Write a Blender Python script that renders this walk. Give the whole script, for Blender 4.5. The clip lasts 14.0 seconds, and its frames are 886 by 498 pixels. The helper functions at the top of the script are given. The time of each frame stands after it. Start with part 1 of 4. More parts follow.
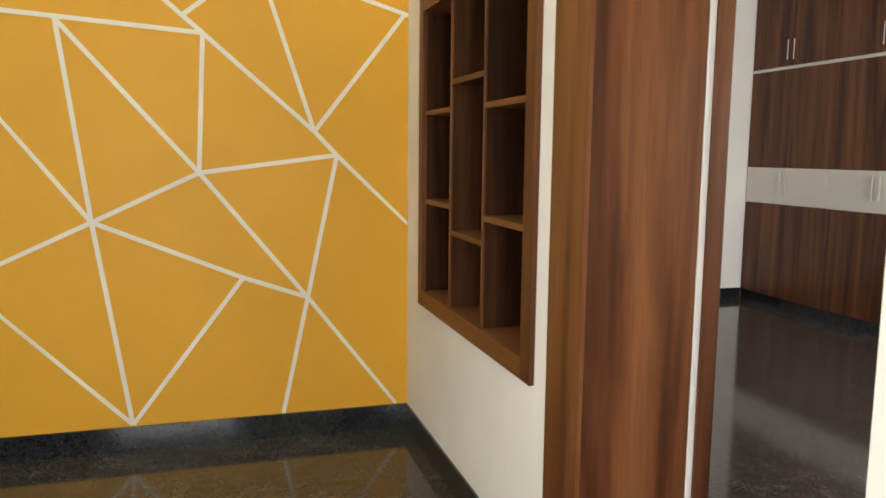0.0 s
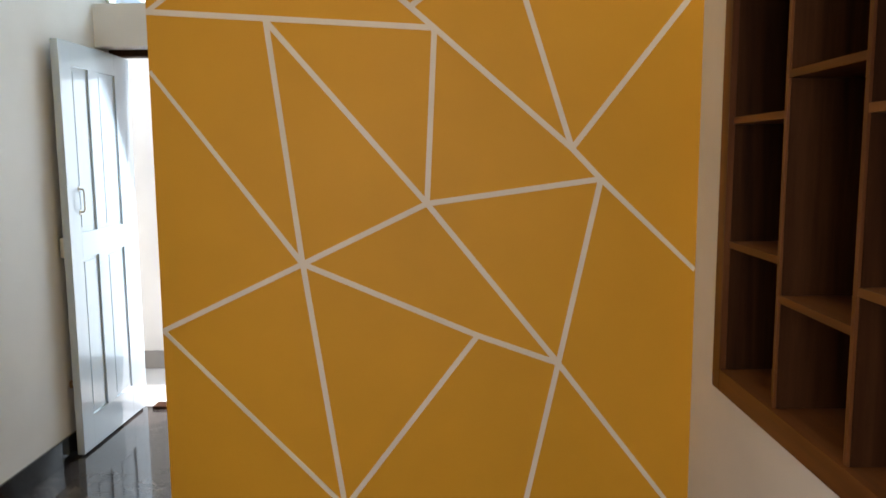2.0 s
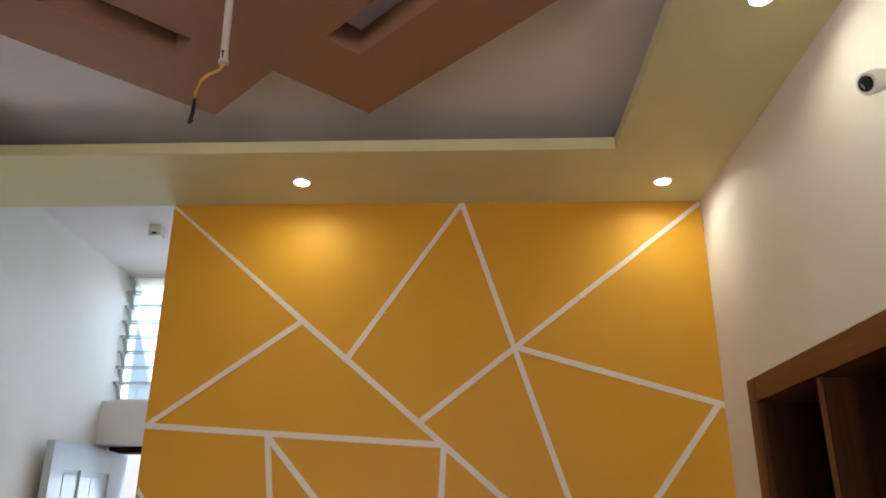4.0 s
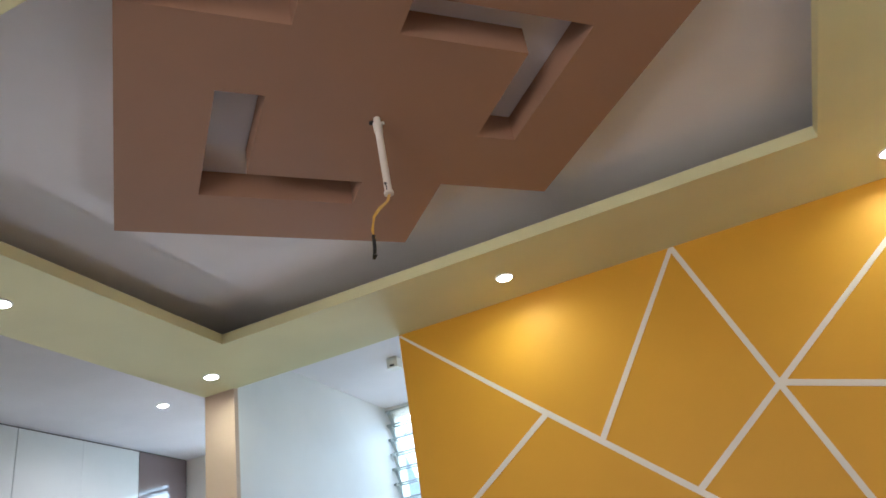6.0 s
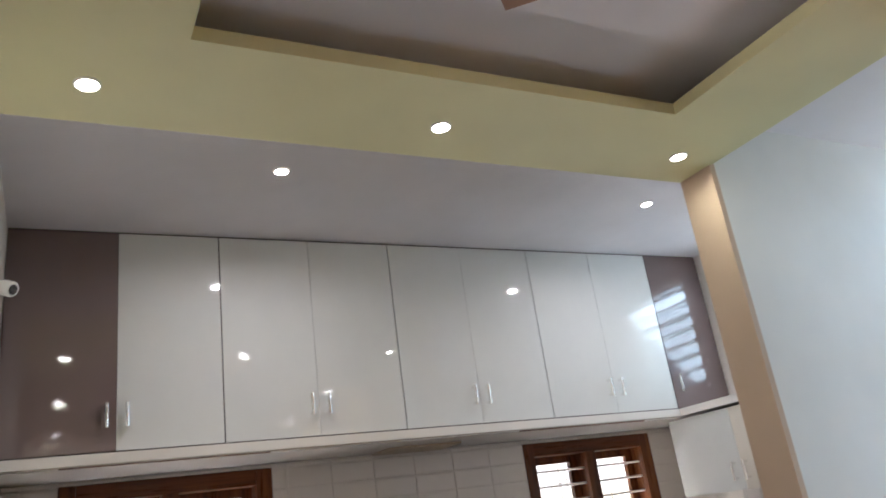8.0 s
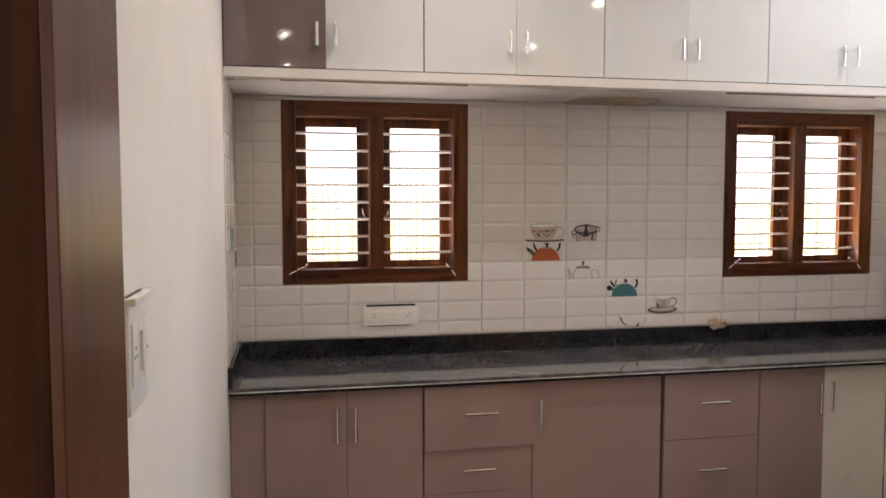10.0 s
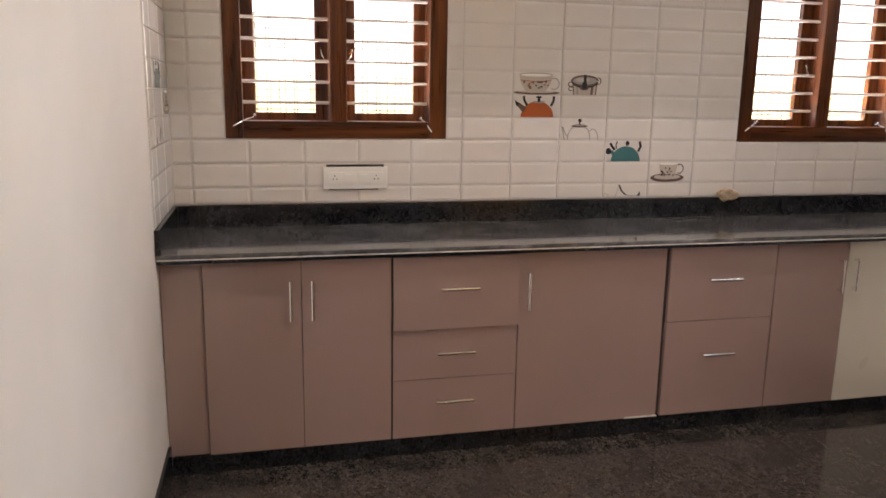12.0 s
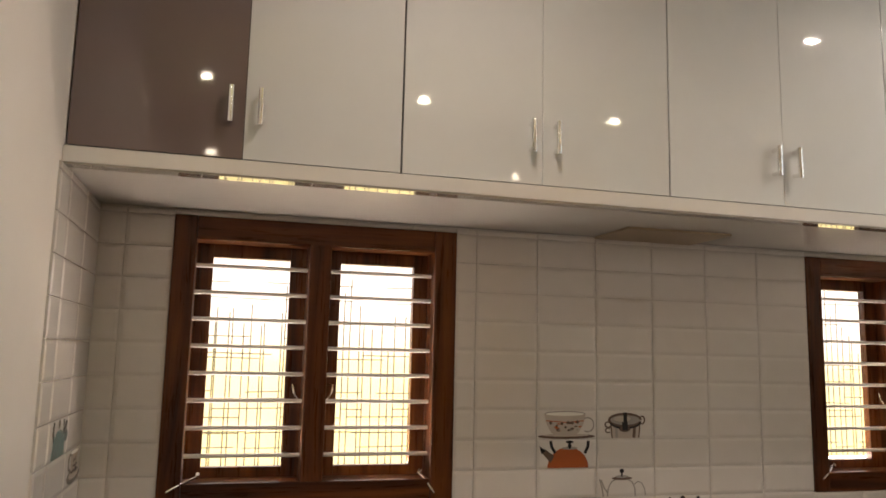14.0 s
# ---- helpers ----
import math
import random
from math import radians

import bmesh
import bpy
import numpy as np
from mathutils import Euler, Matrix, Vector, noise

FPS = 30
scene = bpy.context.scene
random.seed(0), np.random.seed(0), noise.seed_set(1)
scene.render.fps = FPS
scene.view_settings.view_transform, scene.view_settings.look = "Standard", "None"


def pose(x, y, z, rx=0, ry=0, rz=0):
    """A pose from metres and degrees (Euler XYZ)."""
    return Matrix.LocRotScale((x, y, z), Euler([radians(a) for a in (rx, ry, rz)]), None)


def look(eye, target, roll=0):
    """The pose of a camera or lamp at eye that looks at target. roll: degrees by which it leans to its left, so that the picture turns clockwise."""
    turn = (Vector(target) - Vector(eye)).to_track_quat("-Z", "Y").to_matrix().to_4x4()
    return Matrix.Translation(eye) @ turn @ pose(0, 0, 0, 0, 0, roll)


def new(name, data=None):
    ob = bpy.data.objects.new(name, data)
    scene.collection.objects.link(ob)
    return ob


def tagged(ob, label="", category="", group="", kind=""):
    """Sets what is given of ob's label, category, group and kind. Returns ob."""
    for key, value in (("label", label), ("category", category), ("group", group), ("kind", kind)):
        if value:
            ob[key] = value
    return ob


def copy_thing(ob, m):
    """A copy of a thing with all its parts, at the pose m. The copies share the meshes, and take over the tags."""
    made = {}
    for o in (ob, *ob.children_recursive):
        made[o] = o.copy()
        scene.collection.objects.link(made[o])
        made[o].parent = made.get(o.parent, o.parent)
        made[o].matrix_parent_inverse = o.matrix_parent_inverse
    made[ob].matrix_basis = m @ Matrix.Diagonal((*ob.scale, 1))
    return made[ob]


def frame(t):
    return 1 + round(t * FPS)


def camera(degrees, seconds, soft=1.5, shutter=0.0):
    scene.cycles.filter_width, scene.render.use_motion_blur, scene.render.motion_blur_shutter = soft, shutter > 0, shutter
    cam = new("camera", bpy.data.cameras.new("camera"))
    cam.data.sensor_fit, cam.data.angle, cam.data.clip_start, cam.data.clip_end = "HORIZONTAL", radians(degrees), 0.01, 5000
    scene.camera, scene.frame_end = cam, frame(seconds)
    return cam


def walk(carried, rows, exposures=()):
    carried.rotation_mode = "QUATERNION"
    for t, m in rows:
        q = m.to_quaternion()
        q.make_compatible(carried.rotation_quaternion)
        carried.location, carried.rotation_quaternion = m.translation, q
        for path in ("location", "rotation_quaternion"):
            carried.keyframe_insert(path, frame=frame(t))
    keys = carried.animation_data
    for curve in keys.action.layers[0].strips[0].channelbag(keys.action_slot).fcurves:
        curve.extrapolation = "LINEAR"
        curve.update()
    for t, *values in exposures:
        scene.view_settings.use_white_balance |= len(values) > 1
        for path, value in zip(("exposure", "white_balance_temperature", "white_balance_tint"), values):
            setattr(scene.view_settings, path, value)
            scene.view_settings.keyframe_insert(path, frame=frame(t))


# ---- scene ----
cam = camera(60.6, 14.0, soft=1.6, shutter=0.12)
PATH = [
    (0, (0.244, 0.056, 1.442), (0.814, 1.957, 1.191), 0.6),
    (0.2, (0.239, 0.149, 1.433), (0.762, 2.058, 1.144), 0.6),
    (0.5, (0.225, 0.307, 1.427), (0.683, 2.226, 1.101), 0.6),
    (1, (0.224, 0.534, 1.432), (0.513, 2.472, 1.033), 0.2),
    (1.5, (0.302, 0.778, 1.438), (0.366, 2.738, 1.045), -0.3),
    (2, (0.274, 0.979, 1.518), (0.243, 2.964, 1.273), -0.4),
    (2.5, (0.271, 1.129, 1.575), (0.264, 3.128, 1.534), 0.0),
    (3, (0.279, 1.153, 1.664), (0.245, 3.143, 1.856), 0.7),
    (3.5, (0.292, 1.139, 1.713), (0.237, 3.095, 2.126), 0.9),
    (4, (0.29, 1.133, 1.722), (0.226, 3.011, 2.407), 0.2),
    (4.2, (0.319, 1.129, 1.736), (0.229, 2.963, 2.528), 0.1),
    (6.3, (0.371, 1.214, 1.736), (-0.333, 2.837, 2.668), -11.5),
    (6.5, (0.38, 1.239, 1.729), (-0.406, 2.848, 2.62), -12.4),
    (7, (0.313, 1.379, 1.727), (-0.736, 2.858, 2.572), -13.8),
    (7.5, (0.229, 1.503, 1.749), (-1.133, 2.716, 2.57), -12.0),
    (8, (0.176, 1.607, 1.738), (-1.476, 2.507, 2.417), -8.1),
    (8.2, (0.17, 1.627, 1.734), (-1.577, 2.401, 2.323), -6.6),
    (8.5, (0.167, 1.652, 1.7), (-1.683, 2.248, 2.169), -4.6),
    (9, (0.17, 1.656, 1.693), (-1.776, 2.051, 1.939), -2.1),
    (9.2, (0.171, 1.66, 1.685), (-1.787, 2.038, 1.843), -1.5),
    (11.3, (-0.039, 1.744, 1.41), (-1.942, 2.203, 0.997), 0.8),
    (11.5, (-0.13, 1.762, 1.383), (-2.024, 2.227, 0.943), 1.0),
    (12, (-0.357, 1.781, 1.395), (-2.264, 2.235, 0.999), 0.9),
    (12.5, (-0.588, 1.829, 1.481), (-2.545, 2.179, 1.257), 0.5),
    (13, (-0.769, 1.82, 1.624), (-2.74, 2.158, 1.642), 0.6),
    (13.5, (-0.927, 1.81, 1.641), (-2.875, 2.217, 1.84), 0.9),
    (14, (-1.126, 1.827, 1.691), (-3.037, 2.352, 1.966), 1.3),
]
EXPOSURES = [(0, 1.45, 5950, 7), (0.5, 1.38, 5950, 9), (1, 1.15, 5900, 15), (1.5, 0.93, 6200, 17), (2, 0.6, 6600, 21), (2.5, 0.42, 7100, 24), (3, 0.28, 7000, 25), (3.5, 0.28, 6400, 25), (4.2, 0.46, 6200, 25), (6.3, 0.79, 5600, 18), (7, 0.71, 5600, 18), (7.5, 0.63, 5750, 20), (8, 0.57, 5950, 22), (8.5, 0.55, 6200, 23), (9.2, 0.76, 6350, 25), (11.3, 1.28, 6750, 31), (12, 1.3, 6750, 30), (12.5, 1.0, 6950, 27), (13, 0.68, 6900, 27), (13.5, 0.46, 7750, 23), (14, 0.42, 7450, 25)]
walk(cam, [(t, look(eye, target, roll)) for t, eye, target, roll in PATH], EXPOSURES)

# ---- world, sun, daylight, exposure ----
world = bpy.data.worlds.new("sky")
scene.world = world
world.use_nodes = True
wn = world.node_tree.nodes
sky = wn.new("ShaderNodeTexSky")
sky.sky_type, sky.sun_disc = "NISHITA", False
sky.sun_elevation, sky.sun_rotation = radians(70), radians(60)
wn["Background"].inputs["Strength"].default_value = 0.15
world.node_tree.links.new(sky.outputs["Color"], wn["Background"].inputs["Color"])


def lamp(name, kind, m, energy, color, **more):
    data = bpy.data.lights.new(name, kind)
    data.energy, data.color = energy, color
    for key, value in more.items():
        if key == "size":
            data.size = value
        elif key == "size_y":
            data.size_y = value
        elif key == "shape":
            data.shape = value
        elif key == "angle":
            data.angle = value
        elif key == "spread":
            data.spread = value
    ob = new(name, data)
    ob.matrix_world = m
    return ob


SUN_DIR = Vector((math.sin(radians(60)) * math.cos(radians(70)), math.cos(radians(60)) * math.cos(radians(70)), math.sin(radians(70))))
lamp("sun", "SUN", look(SUN_DIR * 20, (0, 0, 0)), 5.0, (1, 0.95, 0.88), angle=radians(0.6))
DOWNLIGHT_W = 0.72
WARM = (0.92, 1.0, 0.66)
NEUTRAL = (1.0, 0.97, 0.88)
# area lamps for daylight: yard door, louvres, kitchen sills, unseen bedroom window, entrance fills, open yard
COOL = (0.71, 0.92, 1.0)
lamp("skylight_door", "AREA", look((-1.23, 5.62, 1.05), (-1.23, 3.5, 0.0)), 10.5, COOL, shape="RECTANGLE", size=0.72, size_y=2.0)
lamp("skylight_louvre", "AREA", look((-0.78, 5.53, 2.72), (-0.78, 3, 0.3)), 7.5, COOL, shape="RECTANGLE", size=1.74, size_y=0.70)
lamp("skylight_kitchen", "AREA", look((-2.655, 5.40, 2.69), (-2.655, 3, 0.3)), 6, COOL, shape="RECTANGLE", size=0.56, size_y=0.68)
# hidden strip lamps on the sills, added in place of ground bounce
for wy in (2.10, 4.48):
    lamp("groundlight_window", "AREA", look((-3.86, wy, 1.272), (-2.86, wy, 2.2)), 10, (1.0, 0.95, 0.84), shape="RECTANGLE", size=0.74, size_y=0.07)
lamp("skylight_bedroom", "AREA", look((4.55, 0.38, 1.5), (4.55, 4, 1.3)), 60, (1.0, 0.95, 0.88), shape="RECTANGLE", size=1.2, size_y=1.2)
# two added fill lamps in assumed, unseen entrance openings brighten the living space
lamp("fill_entrance", "AREA", look((-0.3, -2.28, 1.55), (-0.3, 2, 2.0)), 43, (1.0, 0.93, 0.82), shape="RECTANGLE", size=1.4, size_y=1.1)
lamp("fill_entrance_side", "AREA", look((-2.53, -0.6, 1.52), (0, -0.2, 1.52)), 22, (1.0, 0.94, 0.85), shape="RECTANGLE", size=1.3, size_y=1.15)
# extra lamp hung over the yard to brighten its shaded wall
lamp("sky_fill_yard", "AREA", look((-0.9, 5.94, 3.22), (-0.9, 5.941, 0)), 26, COOL, shape="RECTANGLE", size=3.0, size_y=0.7)

# ---- materials ----


def material(name):
    m = bpy.data.materials.new(name)
    m.use_nodes = True
    nt = m.node_tree
    return m, nt, nt.nodes["Principled BSDF"]


def coords(nt, scale, kind="Object"):
    tc = nt.nodes.new("ShaderNodeTexCoord")
    mp = nt.nodes.new("ShaderNodeMapping")
    mp.inputs["Scale"].default_value = scale
    nt.links.new(tc.outputs[kind], mp.inputs["Vector"])
    return mp.outputs["Vector"]


def noise_node(nt, vec, scale, detail=4, rough=0.6, distortion=0.0):
    n = nt.nodes.new("ShaderNodeTexNoise")
    n.inputs["Scale"].default_value, n.inputs["Detail"].default_value = scale, detail
    n.inputs["Roughness"].default_value, n.inputs["Distortion"].default_value = rough, distortion
    nt.links.new(vec, n.inputs["Vector"])
    return n.outputs["Fac"]


def ramp(nt, fac, stops):
    r = nt.nodes.new("ShaderNodeValToRGB")
    while len(r.color_ramp.elements) < len(stops):
        r.color_ramp.elements.new(0.5)
    for e, (p, c) in zip(r.color_ramp.elements, stops):
        e.position, e.color = p, (*c, 1)
    nt.links.new(fac, r.inputs["Fac"])
    return r.outputs["Color"]


def mix(nt, a, b, fac, mode="MIX"):
    n = nt.nodes.new("ShaderNodeMix")
    n.data_type, n.blend_type = "RGBA", mode
    for sock, v in ((n.inputs[6], a), (n.inputs[7], b), (n.inputs[0], fac)):
        if isinstance(v, (int, float)):
            sock.default_value = v
        elif isinstance(v, tuple):
            sock.default_value = (*v, 1)
        else:
            nt.links.new(v, sock)
    return n.outputs[2]


def bump(nt, bsdf, fac, strength, distance=0.01):
    b = nt.nodes.new("ShaderNodeBump")
    b.inputs["Strength"].default_value, b.inputs["Distance"].default_value = strength, distance
    nt.links.new(fac, b.inputs["Height"])
    nt.links.new(b.outputs["Normal"], bsdf.inputs["Normal"])


def between(nt, fac, lo, hi):
    r = nt.nodes.new("ShaderNodeMapRange")
    r.inputs["To Min"].default_value, r.inputs["To Max"].default_value = lo, hi
    nt.links.new(fac, r.inputs["Value"])
    return r.outputs["Result"]


def paint(name, color, rough=0.6, vary=0.06, grain=0.12):
    """Rolled wall paint: faint stipple, faint large clouds."""
    m, nt, b = material(name)
    v = coords(nt, (1, 1, 1))
    big = noise_node(nt, v, 1.7, 3)
    dark = tuple(c * (1 - vary) for c in color)
    lite = tuple(min(1, c * (1 + vary * 0.6)) for c in color)
    nt.links.new(ramp(nt, big, ((0.3, dark), (0.7, lite))), b.inputs["Base Color"])
    nt.links.new(between(nt, noise_node(nt, v, 6, 3), rough - 0.07, rough + 0.07), b.inputs["Roughness"])
    bump(nt, b, noise_node(nt, v, 260, 3), grain, 0.001)
    b.inputs["Specular IOR Level"].default_value = 0.22
    return m


def wood(name, dark, mid, lite, scale=(1, 1, 1), rough=0.35, stripe=1.0, gloss=0.28):
    """Grain along the axis with the smallest scale."""
    m, nt, b = material(name)
    info = nt.nodes.new("ShaderNodeObjectInfo")
    v0 = coords(nt, scale)
    add = nt.nodes.new("ShaderNodeVectorMath")
    nt.links.new(v0, add.inputs[0])
    mul = nt.nodes.new("ShaderNodeMath")
    mul.operation = "MULTIPLY"
    mul.inputs[1].default_value = 37.0
    nt.links.new(info.outputs["Random"], mul.inputs[0])
    nt.links.new(mul.outputs[0], add.inputs[1])
    v = add.outputs[0]
    broad = noise_node(nt, v, 1.0 * stripe, 3, 0.55, 0.6)
    fine = noise_node(nt, v, 5.5 * stripe, 6, 0.7, 0.3)
    c1 = ramp(nt, broad, ((0.35, dark), (0.50, mid), (0.66, lite)))
    c2 = ramp(nt, fine, ((0.3, tuple(c * 0.5 for c in mid)), (0.6, (1, 1, 1))))
    nt.links.new(mix(nt, c1, c2, 0.35, "MULTIPLY"), b.inputs["Base Color"])
    nt.links.new(between(nt, fine, rough - 0.08, rough + 0.1), b.inputs["Roughness"])
    b.inputs["Specular IOR Level"].default_value = gloss
    bump(nt, b, fine, 0.12, 0.002)
    return m


def granite(name, base, fleck, lite, scale=1.0, rough=0.08, gloss=0.5, dust=0.0):
    """Dark ground, sharp brown flecks, small pale crystals, cloudy broad tone and dull patches."""
    m, nt, b = material(name)
    v = coords(nt, (1, 1, 1))
    broad = noise_node(nt, v, 5, 4, 0.65, 0.8)
    flecks = noise_node(nt, v, 52 * scale, 5, 0.68, 1.4)
    crystals = noise_node(nt, v, 120 * scale, 3, 0.6, 0.4)
    mid = tuple((p + 2 * q) / 3 for p, q in zip(base, fleck))
    c = ramp(nt, flecks, ((0.44, base), (0.51, mid), (0.60, fleck)))
    sparks = ramp(nt, crystals, ((0.60, (0, 0, 0)), (0.68, (1, 1, 1))))
    c = mix(nt, c, ramp(nt, flecks, ((0.3, fleck), (0.62, lite))), sparks)
    c = mix(nt, c, ramp(nt, broad, ((0.35, (0.55, 0.55, 0.58)), (0.65, (1.15, 1.12, 1.08)))), 0.8, "MULTIPLY")
    if dust:
        wipe = noise_node(nt, coords(nt, (2.6, 1.3, 1)), 3.0, 5, 0.7, 1.5)
        c = mix(nt, c, ramp(nt, wipe, ((0.3, (0.22, 0.22, 0.23)), (0.7, (0.30, 0.30, 0.31)))), ramp(nt, wipe, ((0.48, (0, 0, 0)), (0.72, (dust, dust, dust)))))
    nt.links.new(c, b.inputs["Base Color"])
    nt.links.new(between(nt, broad, max(0.01, rough - 0.03), rough + 0.05), b.inputs["Roughness"])
    b.inputs["Specular IOR Level"].default_value = gloss
    return m


def plain(name, color, rough=0.4, metal=0.0, coat=0.0, vary=0.04, wave=0.0):
    m, nt, b = material(name)
    v = coords(nt, (1, 1, 1))
    n = noise_node(nt, v, 5, 4)
    nt.links.new(ramp(nt, n, ((0.3, tuple(c * (1 - vary) for c in color)), (0.7, color))), b.inputs["Base Color"])
    b.inputs["Metallic"].default_value = metal
    nt.links.new(between(nt, noise_node(nt, v, 4, 2), max(0.02, rough - 0.015), rough + 0.015), b.inputs["Roughness"])
    b.inputs["Coat Weight"].default_value, b.inputs["Coat Roughness"].default_value = coat, 0.04
    if wave:
        bump(nt, b, noise_node(nt, v, 6.5, 3, 0.45), wave, 0.02)
    return m


def glowing(name, color, strength):
    m, nt, b = material(name)
    b.inputs["Base Color"].default_value = (*color, 1)
    b.inputs["Emission Color"].default_value, b.inputs["Emission Strength"].default_value = (*color, 1), strength
    return m


M_WALL = paint("white_wall_paint", (0.80, 0.75, 0.685))
M_WHITE = paint("white_passage_paint", (0.82, 0.815, 0.79))
M_YELLOW = paint("mustard_wall_paint", (0.68, 0.347, 0.026), 0.5, 0.05)
M_STRIPE = paint("stripe_paint", (0.78, 0.72, 0.64), 0.6)
M_SOFFIT = paint("pale_lime_ceiling_paint", (0.74, 0.70, 0.40), 0.55)
M_CEIL = paint("white_ceiling_paint", (0.84, 0.81, 0.82), 0.7)
M_TAN = paint("brown_ceiling_paint", (0.36, 0.205, 0.130), 0.55)
M_WARD = wood("walnut_laminate", (0.058, 0.018, 0.007), (0.120, 0.041, 0.013), (0.19, 0.074, 0.024), (8, 8, 0.45), 0.34, gloss=0.3)
M_WARDY = wood("walnut_laminate_level", (0.058, 0.018, 0.007), (0.120, 0.041, 0.013), (0.19, 0.074, 0.024), (8, 0.45, 8), 0.34, gloss=0.3)
M_EDGE = wood("teak_edge_band", (0.078, 0.025, 0.008), (0.138, 0.049, 0.015), (0.19, 0.073, 0.024), (8, 8, 0.45), 0.4, gloss=0.25)
M_EDGEY = wood("teak_edge_band_level", (0.078, 0.025, 0.008), (0.138, 0.049, 0.015), (0.19, 0.073, 0.024), (8, 0.45, 8), 0.4, gloss=0.25)
# walnut darkened so that its colour carries the shade of niche and jamb
M_NICHE = wood("dark_walnut_with_shade", (0.020, 0.007, 0.0025), (0.038, 0.014, 0.005), (0.062, 0.024, 0.009), (9, 9, 0.55), 0.6, gloss=0.08)
M_TEAK = wood("teak_upright", (0.042, 0.011, 0.0035), (0.110, 0.031, 0.008), (0.18, 0.058, 0.016), (14, 14, 0.8), 0.28)
M_TEAKY = wood("teak_level", (0.042, 0.011, 0.0035), (0.110, 0.031, 0.008), (0.18, 0.058, 0.016), (14, 0.8, 14), 0.28)
M_FLOOR = granite("polished_brown_granite", (0.025, 0.022, 0.021), (0.074, 0.062, 0.056), (0.26, 0.23, 0.21), 0.95, 0.08)
M_BLACK = granite("black_granite", (0.009, 0.010, 0.012), (0.020, 0.022, 0.025), (0.065, 0.07, 0.072), 0.8, 0.09, 0.45)
# dust film; base and dust also lightened for the tile wall's reflected sheen
M_TOP = granite("dusty_granite_with_sheen", (0.056, 0.057, 0.061), (0.10, 0.104, 0.11), (0.19, 0.195, 0.20), 0.7, 0.07, 0.9, 0.75)
M_JOINT = plain("dark_joint", (0.02, 0.018, 0.016), 0.8)
M_TILE = plain("glazed_white_tile", (0.70, 0.665, 0.625), 0.17, coat=0.2, vary=0.05, wave=0.05)
M_GROUT = plain("pale_grout", (0.66, 0.625, 0.585), 0.8)
M_MAUVE = plain("mauve_laminate", (0.35, 0.245, 0.222), 0.20, coat=0.4, vary=0.012, wave=0.04)
M_MAUVE_G = plain("glossy_mauve_laminate", (0.185, 0.138, 0.132), 0.045, coat=0.45, wave=0.06)
M_CREAM = plain("cream_laminate", (0.72, 0.68, 0.60), 0.28, coat=0.2, vary=0.015)
M_GLOSS = plain("glossy_white_laminate", (0.70, 0.718, 0.695), 0.045, coat=0.45, wave=0.06)
M_SLAB = plain("white_shelf_paint", (0.76, 0.735, 0.685), 0.2, coat=0.4)
M_CARCASS = plain("cabinet_carcass", (0.06, 0.045, 0.04), 0.6)
M_CHROME = plain("brushed_chrome", (0.88, 0.87, 0.86), 0.15, metal=1.0)
M_LIP = plain("polished_edge_strip", (0.34, 0.31, 0.265), 0.04, coat=1.0)
M_PEACH = paint("peach_wall_paint", (0.60, 0.455, 0.34))
M_BAR = plain("white_enamel_bar", (0.88, 0.86, 0.83), 0.3)
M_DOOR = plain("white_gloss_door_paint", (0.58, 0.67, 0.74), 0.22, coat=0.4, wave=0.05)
M_PLASTIC = plain("white_plastic", (0.78, 0.77, 0.72), 0.3)
M_DARK = plain("black_plastic", (0.012, 0.012, 0.013), 0.3)
M_LENS = plain("camera_lens", (0.006, 0.006, 0.008), 0.06, coat=1.0)
M_BULB = glowing("lit_diffuser", (1.0, 0.95, 0.86), 38)
M_YWIRE = plain("yellow_wire", (0.62, 0.36, 0.05), 0.4)
M_PIPE = plain("white_pipe", (0.72, 0.66, 0.58), 0.35)
M_YARD = plain("pale_yard_tile", (0.55, 0.54, 0.52), 0.35)
M_GREY = plain("grey_skirting_tile", (0.30, 0.28, 0.26), 0.4)
M_GROUND = paint("dry_grass_ground", (0.62, 0.57, 0.34), 0.9, 0.3)
M_FENCE = plain("weathered_wire", (0.24, 0.22, 0.12), 0.6)
M_ORANGE = plain("orange_print", (0.42, 0.10, 0.03), 0.15)
M_TEAL = plain("teal_print", (0.045, 0.165, 0.175), 0.15)
M_INK = plain("black_print", (0.02, 0.018, 0.02), 0.15)
M_CHINA = plain("china_print", (0.56, 0.49, 0.43), 0.15, vary=0.2)
M_CHINA2 = plain("brown_print", (0.17, 0.115, 0.09), 0.15, vary=0.4)
M_AMBER = plain("brown_glass_bottle", (0.045, 0.018, 0.008), 0.12, coat=0.5)
M_SLATEDGE = plain("ground_glass_edge", (0.42, 0.47, 0.45), 0.5)
M_CLIP = plain("grey_green_clip", (0.44, 0.49, 0.47), 0.5)
M_BRASS = plain("brass", (0.55, 0.33, 0.15), 0.3, metal=1.0)
m_, nt_, b_ = material("window_glass")
b_.inputs["Transmission Weight"].default_value, b_.inputs["Roughness"].default_value, b_.inputs["IOR"].default_value = 1.0, 0.02, 1.45
M_GLASS = m_
m_, nt_, b_ = material("frosted_louvre_glass")
b_.inputs["Base Color"].default_value = (0.9, 0.96, 0.93, 1)
b_.inputs["Transmission Weight"].default_value, b_.inputs["Roughness"].default_value = 1.0, 0.12
M_FROST = m_
